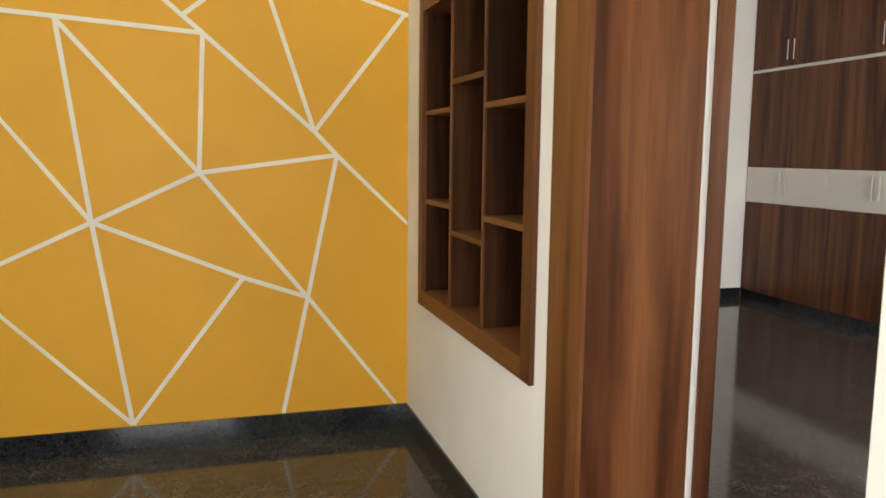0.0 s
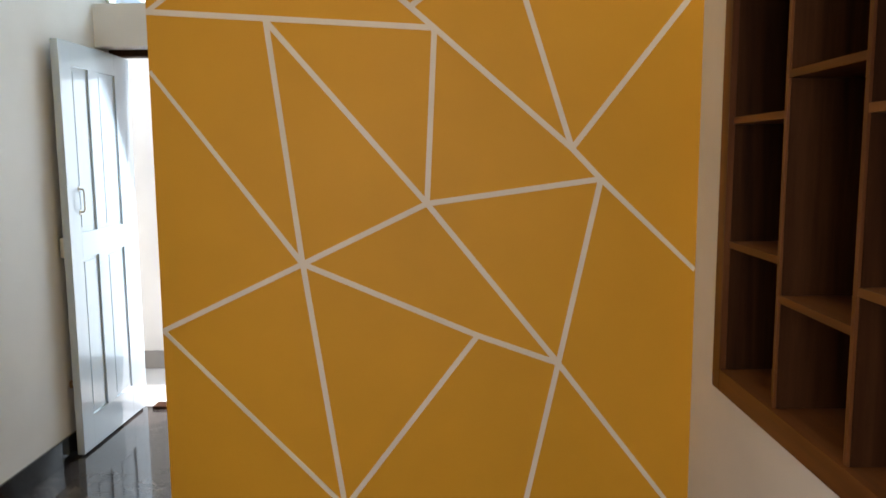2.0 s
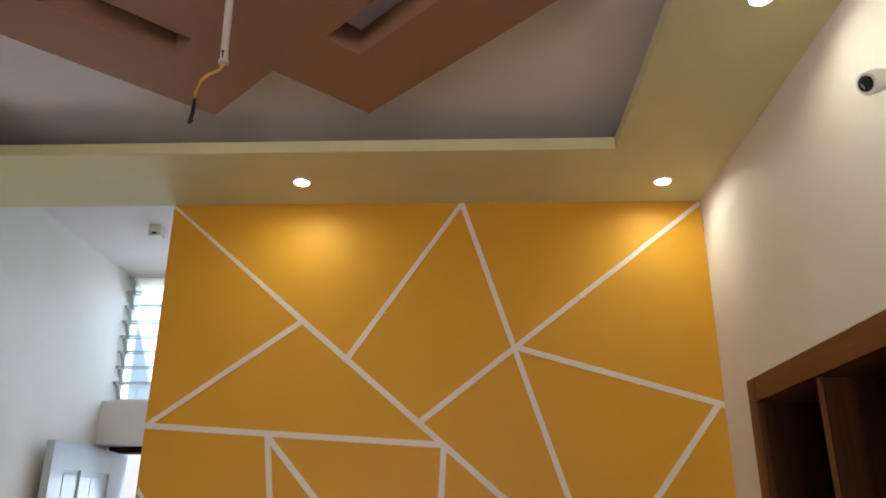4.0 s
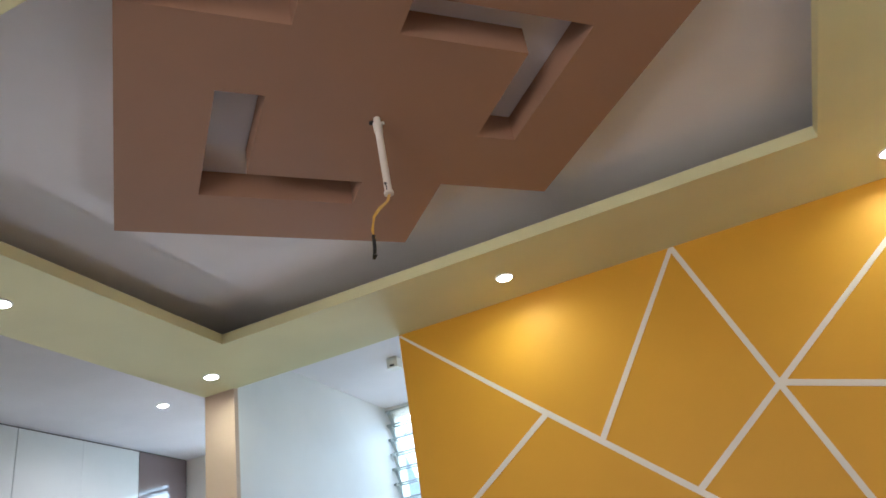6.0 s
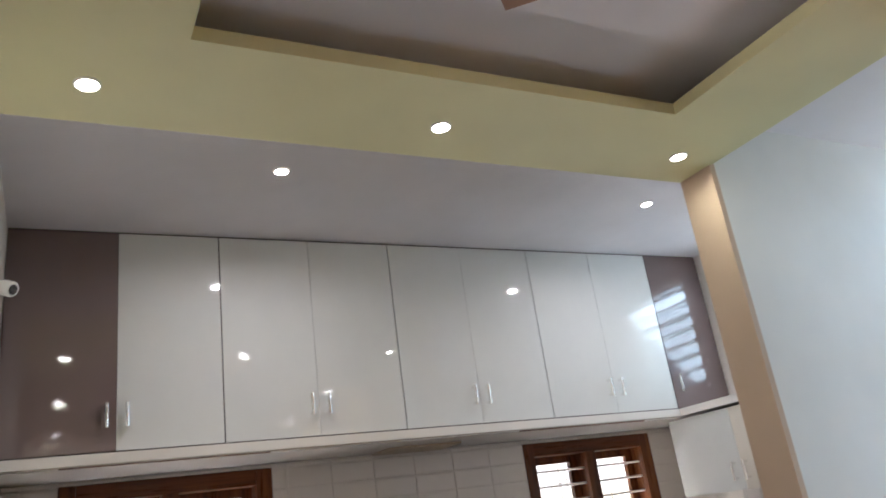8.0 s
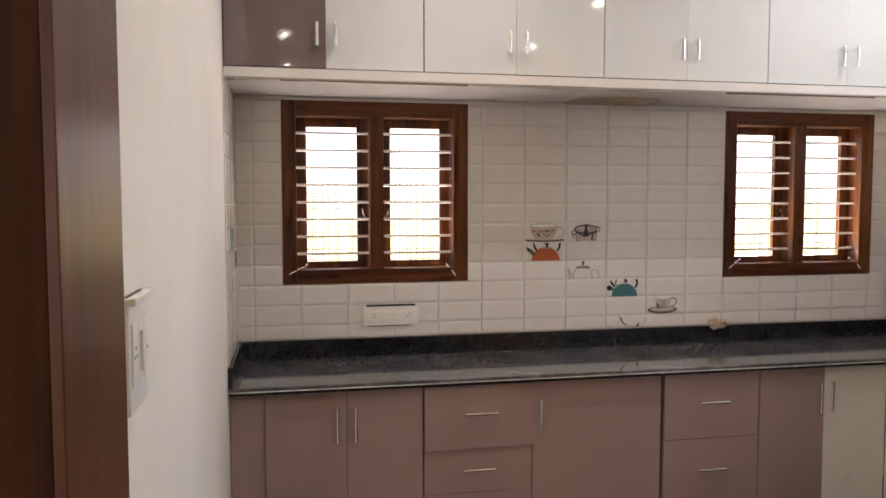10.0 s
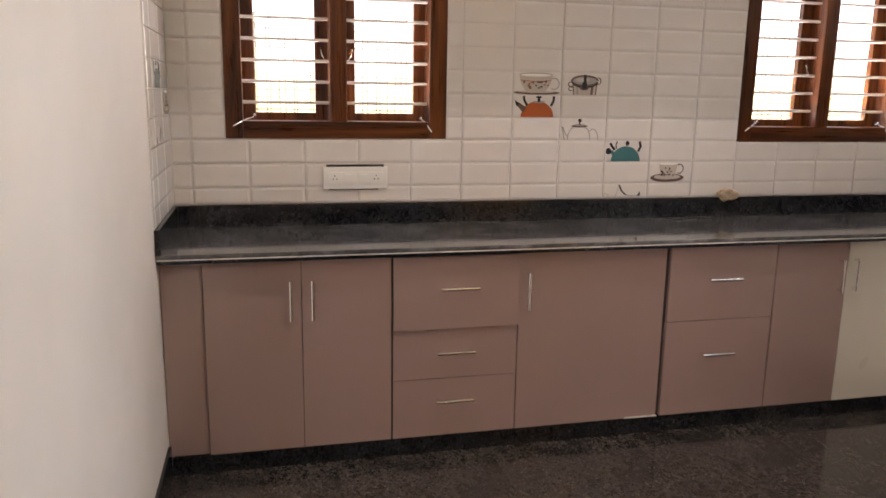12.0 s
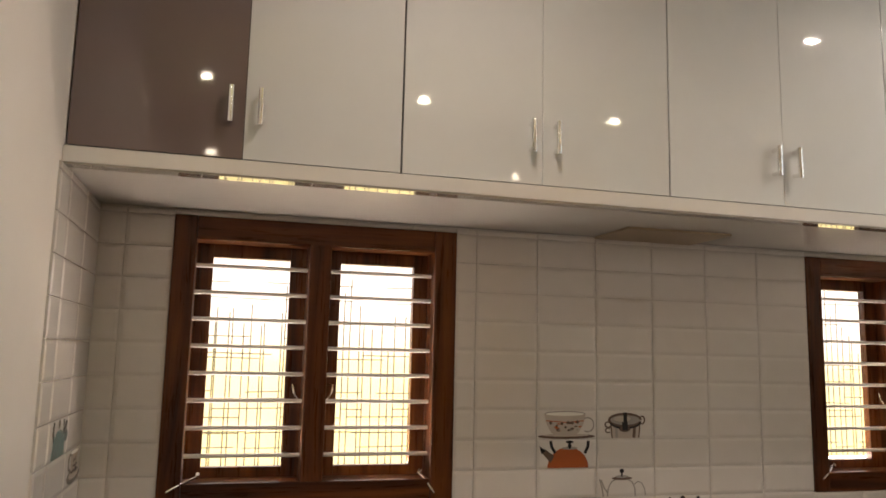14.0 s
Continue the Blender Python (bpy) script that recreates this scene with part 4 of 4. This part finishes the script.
base_unit(3.892, 4.598, "base cabinet with one mauve and one cream door", [
    ("door", 3.892, 4.246, LZ0, LZ1 - 0.004, M_MAUVE, (4.206, 0.656, True)), ("door", 4.246, 4.598, LZ0, LZ1 - 0.004, M_CREAM, (4.281, 0.660, True))])
wing = thing("base_cabinet", (-2.5, 4.6, 0.0), "cream laminate base cabinet along the north wall", "cabinet", "lower kitchen cabinets")
at_world(part("carcass", boxes((XF, XP0, 4.619, YN - 0.01, LZ0 + 0.001, LZ1)), M_CREAM, wing), wing)
for a, b, s in ((XF + 0.002, -2.672, 1), (-2.669, -2.262, -1), (-2.259, XP0, 1)):
    d = at_world(part("door", boxes((a, b, 4.600, 4.618, LZ0, LZ1 - 0.004), bevel=0.0012), M_CREAM, wing), wing)
    bar_handle(d, b - 0.04 if s > 0 else a + 0.04, 4.600, 0.656, 0.148, True, face=(0, -1))
setting("baseboard_kitchen", boxes((XF - 0.016, XF - 0.004, YS + 0.012, 4.604, 0, 0.070), (XF - 0.004, XP0, 4.604, 4.616, 0, 0.070), bevel=0.0015), M_BLACK, "black granite plinth under the base cabinets")
# pale edge strip under the filler
setting("trim_plinth", boxes((XF - 0.012, XF - 0.002, 3.232, 3.380, 0.0705, 0.0735)), M_GROUT, "pale edge strip")

counter = thing("worktop", (-3.3, 3.3, 0.808), "black granite kitchen worktop with a grooved front edge", "worktop")
at_world(part("top", boxes((XK + 0.002, -3.050, YS + 0.002, YN - 0.002, 0.826, 0.842), (-3.050, XP0, 4.560, YN - 0.002, 0.826, 0.842), bevel=0.004), M_TOP, counter), counter)
at_world(part("edge", boxes((XK + 0.05, -3.052, YS + 0.002, YN - 0.002, 0.808, 0.823), (-3.052, XP0, 4.562, YN - 0.002, 0.808, 0.823), bevel=0.005), M_BLACK, counter), counter)
at_world(part("groove", boxes((XK + 0.06, -3.0515, YS + 0.004, 4.5615, 0.8222, 0.8268), (-3.0515, XP0, 4.5615, YN - 0.01, 0.8222, 0.8268)), M_BAR, counter, "pale glue line in the edge"), counter)
splash = thing("backsplash", (XK, 3.3, 0.842), "black granite upstand behind the worktop", "backsplash")
at_world(part("upstand", boxes((XK + 0.001, XK + 0.020, YS + 0.021, YN - 0.021, 0.842, 0.932), bevel=0.002), M_BLACK, splash), splash)
at_world(part("upstand", boxes((XK + 0.001, -3.045, YS + 0.001, YS + 0.020, 0.842, 0.932), bevel=0.002), M_BLACK, splash), splash)
at_world(part("upstand", boxes((XK + 0.001, XP0, YN - 0.020, YN - 0.001, 0.842, 0.932), bevel=0.002), M_BLACK, splash), splash)
clump = thing("crumpled_paper", (XK + 0.045, 3.958, 0.905), "crumpled beige paper lump on the worktop upstand", "paper")
bm = bmesh.new()
bmesh.ops.create_icosphere(bm, subdivisions=3, radius=0.042)
for v in bm.verts:
    v.co *= 1 + 0.45 * noise.noise(v.co * 38) + 0.2 * noise.noise(v.co * 90)
    v.co = Vector((v.co.x * 0.7, v.co.y * 1.15, v.co.z * 0.7 + 0.028 * 0.7))
part("paper", bm, plain("beige_paper", (0.46, 0.36, 0.24), 0.8), clump)
clump.location.z = 0.938 - 0.008

# sockets


def switch_plate(name, at, width, height, face, gangs, label, gap=True):
    """A modular plate; face: 'x' or 'y', the axis along which it stands out."""
    o = thing(name, at, label, "socket")
    t = 0.012

    def sb(u0, u1, w0, w1, d0, d1, bevel=0.001):
        return boxes((d0, d1, u0, u1, w0, w1) if face == "x" else (u0, u1, d0, d1, w0, w1), bevel=bevel)
    part("back_box", sb(-width / 2, width / 2, -height / 2, height / 2, 0.0, t, 0.003), M_PLASTIC, o)
    w = (width * 0.86) / gangs
    for k in range(gangs):
        u = -width * 0.43 + w * k
        g = part("module", sb(u + 0.001, u + w - 0.001, -height * 0.27, height * 0.27, t, t + 0.004), M_PLASTIC, o)
        if k in (0, gangs - 1):
            for du, dw in ((-0.008, -0.004), (0.008, -0.004), (0.0, 0.010)):
                uu = u + w / 2 + du
                part("pin_hole", sb(uu - 0.0022, uu + 0.0022, dw - 0.003, dw + 0.003, t + 0.004, t + 0.0045, 0), M_DARK, g)
        else:
            part("rocker", sb(u + w * 0.2, u + w * 0.8, -height * 0.18, height * 0.18, t + 0.004, t + 0.010), M_PLASTIC, g)
    # black slips draw the plate's shadow lines above and below it
    if gap:
        part("shadow_gap", sb(-width * 0.45, width * 0.45, height / 2 - 0.003, height / 2 + 0.010, -0.0005, 0.004, 0), M_DARK, o)
        part("shadow_gap", sb(-width * 0.42, width * 0.36, -height / 2 - 0.005, -height / 2 + 0.003, -0.0005, 0.004, 0), M_DARK, o)
    else:
        part("ledge", sb(-width / 2 - 0.004, width / 2 + 0.004, height / 2 - 0.012, height / 2, 0.0, 0.024, 0.003), M_PLASTIC, o)
    return o


switch_plate("power_socket", (XK + 0.0015, 2.166, 1.042), 0.276, 0.095, "x", 4, "white modular socket plate on the kitchen tiles")
switch_plate("switch_board", (-1.178, YS, 1.37), 0.15, 0.19, "y", 3, "white modular switch board on the cream wall", False)

# ---- kitchen tiles ----
TW, TH = 0.2293, 0.1003
TILES = {}


def tile_mesh(w, h):
    """A glazed tile with a wide chamfered edge, lying in the local xy plane."""
    key = (round(w, 3), round(h, 3))
    if key not in TILES:
        g, c, t0, t1 = 0.0012, min(0.010, w * 0.2, h * 0.2), 0.0062, 0.0082
        bm = bmesh.new()
        rings = []
        for i, z in ((g, 0.0), (g, t0), (g + c, t1)):
            rings.append([bm.verts.new(p) for p in ((i, i, z), (w - i, i, z), (w - i, h - i, z), (i, h - i, z))])
        for p, q in zip(rings, rings[1:]):
            for k in range(4):
                bm.faces.new((p[k], p[(k + 1) % 4], q[(k + 1) % 4], q[k]))
        bm.faces.new(rings[-1])
        me = bpy.data.meshes.new("tile")
        bm.to_mesh(me)
        bm.free()
        me.materials.append(M_TILE)
        TILES[key] = me
    return TILES[key]


def cut(rect, hole):
    a0, a1, b0, b1 = rect
    h0, h1, k0, k1 = hole
    if a1 <= h0 or a0 >= h1 or b1 <= k0 or b0 >= k1:
        return [rect]
    out = [(a0, h0, b0, b1), (h1, a1, b0, b1), (max(a0, h0), min(a1, h1), b0, k0), (max(a0, h0), min(a1, h1), k1, b1)]
    return [r for r in out if r[1] - r[0] > 0.014 and r[3] - r[2] > 0.014]


west = bpy.data.objects["wall_west"]
north = bpy.data.objects["wall_kitchen_north"]
south = bpy.data.objects["wall_south"]
tile_at = {}


def lay(parent, u0, u1, origin, holes, place):
    w0, w1 = 0.934, 2.128
    cols = [u0] + [origin + TW * k for k in range(-20, 30) if u0 + 0.02 < origin + TW * k < u1 - 0.02] + [u1]
    rows = [w0] + [1.004 + TH * k for k in range(14) if w0 + 0.02 < 1.004 + TH * k < w1 - 0.01] + [w1]
    for a0, a1 in zip(cols, cols[1:]):
        for b0, b1 in zip(rows, rows[1:]):
            rects = [(a0, a1, b0, b1)]
            for hole in holes:
                rects = [q for r in rects for q in cut(r, hole)]
            for r in rects:
                ob = new("tile", tile_mesh(r[1] - r[0], r[3] - r[2]))
                ob.parent = parent
                ob.matrix_basis = place(r)
                tile_at[(parent.name, round(a0, 2), round(b0, 2))] = ob


def on_west(r):
    return Matrix.Translation((XK - 0.008, r[0], r[2])) @ Matrix(((0, 0, 1, 0), (1, 0, 0, 0), (0, 1, 0, 0), (0, 0, 0, 1)))


def on_south(r):
    return Matrix.Translation((-r[0], YS, r[2])) @ Matrix(((-1, 0, 0, 0), (0, 0, 1, 0), (0, 1, 0, 0), (0, 0, 0, 1)))


def on_north(r):
    return Matrix.Translation((r[0], YN + 0.008, r[2])) @ Matrix(((1, 0, 0, 0), (0, 0, -1, 0), (0, 1, 0, 0), (0, 0, 0, 1)))


lay(west, YS, YN, 1.493, (W1, W2), on_west)
lay(south, 3.060, -XK, 3.635 - TW, (), on_south)
lay(north, XK, XP0, XK + TW, (), on_north)

# printed tiles: cup, pot, kettles, teapot


def ellipse(cx, cy, rx, ry, a0=0, a1=360, n=20):
    return [(cx + rx * math.cos(radians(a0 + (a1 - a0) * k / n)), cy + ry * math.sin(radians(a0 + (a1 - a0) * k / n))) for k in range(n + (1 if a1 - a0 < 360 else 0))]


def ring(cx, cy, rx, ry, w, a0, a1, n=16):
    return ellipse(cx, cy, rx, ry, a0, a1, n) + ellipse(cx, cy, rx - w, ry - w, a0, a1, n)[::-1]


def stroke(w, *pts):
    """A band of width w along a line of points."""
    left, right = [], []
    for k, p in enumerate(pts):
        a, b = pts[max(0, k - 1)], pts[min(len(pts) - 1, k + 1)]
        dx, dy = b[0] - a[0], b[1] - a[1]
        n = math.hypot(dx, dy) or 1
        left.append((p[0] - dy / n * w / 2, p[1] + dx / n * w / 2))
        right.append((p[0] + dy / n * w / 2, p[1] - dx / n * w / 2))
    return left + right[::-1]


def florals(x0, x1, y0, y1, mats, seed, n=12):
    r = random.Random(seed)
    return [(ellipse(r.uniform(x0, x1), r.uniform(y0, y1), r.uniform(0.003, 0.008), r.uniform(0.002, 0.006), n=8), mats[k % len(mats)]) for k in range(n)]


PRINTS = {
    "cup": [(ellipse(0.113, 0.010, 0.110, 0.009), M_CHINA2), (ellipse(0.110, 0.014, 0.088, 0.005), M_CHINA), (ellipse(0.107, 0.088, 0.079, 0.0095), M_GREY),
            ([(0.028, 0.087), (0.186, 0.087), (0.176, 0.050), (0.158, 0.022), (0.140, 0.012), (0.074, 0.012), (0.056, 0.022), (0.038, 0.050)], M_CHINA),
            (ring(0.193, 0.050, 0.027, 0.027, 0.005, -120, 120), M_GREY), (ellipse(0.107, 0.087, 0.073, 0.0065), M_PLASTIC), (stroke(0.003, (0.034, 0.064), (0.107, 0.058), (0.180, 0.064)), M_ORANGE)] + florals(0.046, 0.168, 0.030, 0.060, (M_CHINA2, M_GREY, M_ORANGE, M_CHINA2), 3, 24),
    "orange_kettle": [(ellipse(0.118, 0.003, 0.078, 0.070, 0, 180), M_ORANGE), ([(0.066, 0.044), (0.030, 0.068), (0.022, 0.052), (0.052, 0.020)], M_CHINA2),
                      ([(0.034, 0.062), (0.010, 0.078), (0.018, 0.050)], M_INK), (stroke(0.011, (0.196, 0.095), (0.194, 0.074), (0.182, 0.052)), M_INK),
                      (stroke(0.011, (0.052, 0.095), (0.056, 0.074), (0.070, 0.054)), M_INK), (ellipse(0.124, 0.070, 0.030, 0.005), M_GREY), (ellipse(0.124, 0.091, 0.015, 0.005), M_INK), (ellipse(0.124, 0.078, 0.007, 0.010), M_INK)],
    "steel_pot": [([(0.060, 0.003), (0.166, 0.003), (0.172, 0.062), (0.054, 0.062)], M_CHINA), (stroke(0.005, (0.060, 0.003), (0.054, 0.06)), M_CHINA2), (stroke(0.005, (0.166, 0.003), (0.172, 0.06)), M_CHINA2),
                  (stroke(0.010, (0.078, 0.004), (0.076, 0.05)), M_GREY), (stroke(0.012, (0.146, 0.004), (0.150, 0.05)), M_CHINA2), (ellipse(0.112, 0.066, 0.062, 0.021), M_GREY), (ellipse(0.100, 0.070, 0.034, 0.010), M_CHINA), (ring(0.112, 0.066, 0.068, 0.026, 0.009, 0, 360, 30), M_CHINA2), (ring(0.112, 0.060, 0.064, 0.026, 0.007, 180, 360), M_INK), (ellipse(0.110, 0.034, 0.022, 0.010), M_CHINA2),
                  (stroke(0.022, (0.112, 0.030), (0.110, 0.060)), M_INK), (stroke(0.014, (0.112, 0.060), (0.112, 0.093)), M_INK), (ring(0.044, 0.050, 0.014, 0.012, 0.005, 40, 320), M_CHINA2), (ring(0.044, 0.030, 0.012, 0.010, 0.004, 40, 320), M_CHINA2), (ring(0.180, 0.066, 0.012, 0.016, 0.005, -130, 130), M_CHINA2)],
    "glass_teapot": [(stroke(0.0050, (0.040, 0.003), (0.043, 0.030), (0.056, 0.052), (0.072, 0.060), (0.120, 0.060), (0.138, 0.050), (0.148, 0.028), (0.149, 0.003)), M_GREY), (ellipse(0.097, 0.064, 0.041, 0.006), M_CHINA2),
                     (ellipse(0.097, 0.070, 0.026, 0.005), M_GREY), (ellipse(0.097, 0.089, 0.009, 0.008), M_INK), (stroke(0.006, (0.097, 0.070), (0.097, 0.084)), M_INK),
                     (stroke(0.004, (0.146, 0.042), (0.160, 0.052), (0.176, 0.046), (0.187, 0.026), (0.190, 0.003)), M_GREY), (stroke(0.0050, (0.010, 0.062), (0.018, 0.035), (0.024, 0.003)), M_GREY), (stroke(0.0050, (0.015, 0.060), (0.028, 0.030), (0.040, 0.016)), M_GREY)],
    "teal_kettle": [(ellipse(0.106, 0.003, 0.074, 0.070, 0, 180), M_TEAL), ([(0.022, 0.048), (0.036, 0.056), (0.062, 0.034), (0.048, 0.018)], M_TEAL), (ellipse(0.018, 0.050, 0.014, 0.015), M_INK), (ellipse(0.112, 0.086, 0.010, 0.012), M_INK),
                    (stroke(0.006, (0.112, 0.066), (0.112, 0.080)), M_GREY), (stroke(0.012, (0.174, 0.095), (0.180, 0.072), (0.168, 0.048)), M_INK), (stroke(0.006, (0.060, 0.095), (0.054, 0.076), (0.058, 0.060)), M_INK), (stroke(0.012, (0.024, 0.088), (0.036, 0.070), (0.050, 0.056)), M_INK)],
    "saucer_cup": [(ellipse(0.100, 0.024, 0.088, 0.021), M_CHINA2), (ellipse(0.100, 0.028, 0.070, 0.012), M_CHINA), ([(0.054, 0.090), (0.152, 0.090), (0.142, 0.045), (0.126, 0.024), (0.078, 0.024), (0.062, 0.045)], M_CHINA),
                   (ring(0.162, 0.066, 0.022, 0.024, 0.005, -120, 120), M_CHINA2), (ellipse(0.103, 0.090, 0.048, 0.005), M_PLASTIC)] + florals(0.068, 0.138, 0.034, 0.078, (M_CHINA2, M_INK, M_CHINA2), 9, 15),
    "dark_sprig": [([(0.078, 0.066), (0.090, 0.058), (0.100, 0.034), (0.132, 0.010), (0.112, 0.016), (0.092, 0.032)], M_INK), (stroke(0.003, (0.080, 0.064), (0.076, 0.036), (0.066, 0.010)), M_GREY),
                   ([(0.190, 0.032), (0.194, 0.010), (0.176, 0.008)], M_INK), (stroke(0.003, (0.120, 0.014), (0.150, 0.010), (0.180, 0.012)), M_GREY), (stroke(0.003, (0.004, 0.008), (0.012, 0.026), (0.030, 0.012)), M_GREY)],
}


def print_on(parent_name, a0, b0, kind, flip=False):
    host = tile_at.get((parent_name, round(a0, 2), round(b0, 2)))
    if host is None:
        return
    for k, (pts, mat) in enumerate(PRINTS[kind]):
        if flip:
            pts = [(TW - x, y) for x, y in pts]
        bm = bmesh.new()
        poly(bm, pts, 0.0006 + 0.00012 * k, Matrix.Translation((0, 0, 0.0080)))
        part("print", bm, mat, host, {"orange_kettle": "printed orange kettle", "teal_kettle": "printed teal kettle"}.get(kind, "printed crockery"))


def col(k):
    return 1.493 + TW * k


def row(k):
    return 1.004 + TH * k


for kind, c, r in (("cup", 6, 4), ("orange_kettle", 6, 3), ("steel_pot", 7, 4), ("glass_teapot", 7, 2), ("teal_kettle", 8, 1), ("saucer_cup", 9, 0)):
    print_on("wall_west", col(c), row(r), kind)
print_on("wall_west", col(8), 0.934, "dark_sprig")
NX = XK + TW
for kind, c, r in (("cup", 0, 4), ("orange_kettle", 0, 3), ("steel_pot", 1, 4), ("glass_teapot", 1, 2), ("teal_kettle", 2, 1), ("saucer_cup", 3, 0)):
    print_on("wall_kitchen_north", NX + TW * c, row(r), kind)
SX = 3.635 - 2 * TW
print_on("wall_south", SX, row(4), "teal_kettle", True)
print_on("wall_south", SX + TW, row(3), "saucer_cup", True)
print_on("wall_south", SX, row(2), "dark_sprig", True)

# ---- granite floor slabs ----
SLABS = {}


def floor_slabs(x0, x1, y0, y1, sx, sy):
    xs = [x0] + [round(x0 + sx * k, 4) for k in range(1, 40) if x0 + sx * k < x1 - 0.05] + [x1]
    ys = [y0] + [round(y0 + sy * k, 4) for k in range(1, 40) if y0 + sy * k < y1 - 0.05] + [y1]
    for a0, a1 in zip(xs, xs[1:]):
        for b0, b1 in zip(ys, ys[1:]):
            w, h = round(a1 - a0, 3), round(b1 - b0, 3)
            if (w, h) not in SLABS:
                bm = boxes((0.0006, w - 0.0006, 0.0006, h - 0.0006, -0.012, 0.0))
                me = bpy.data.meshes.new("granite_slab")
                bm.to_mesh(me)
                bm.free()
                me.materials.append(M_FLOOR)
                SLABS[(w, h)] = me
            ob = new("granite_slab", SLABS[(w, h)])
            ob.parent = floor
            ob.location = (a0, b0, 0)


floor_slabs(-3.6, XE + 0.35, 1.41, 5.45, 0.92, 0.61)
floor_slabs(-2.45, XE + 0.35, -2.2, 1.41, 0.92, 0.61)
floor_slabs(XE + 0.35, 6.0, 0.3, 6.57, 0.92, 0.61)
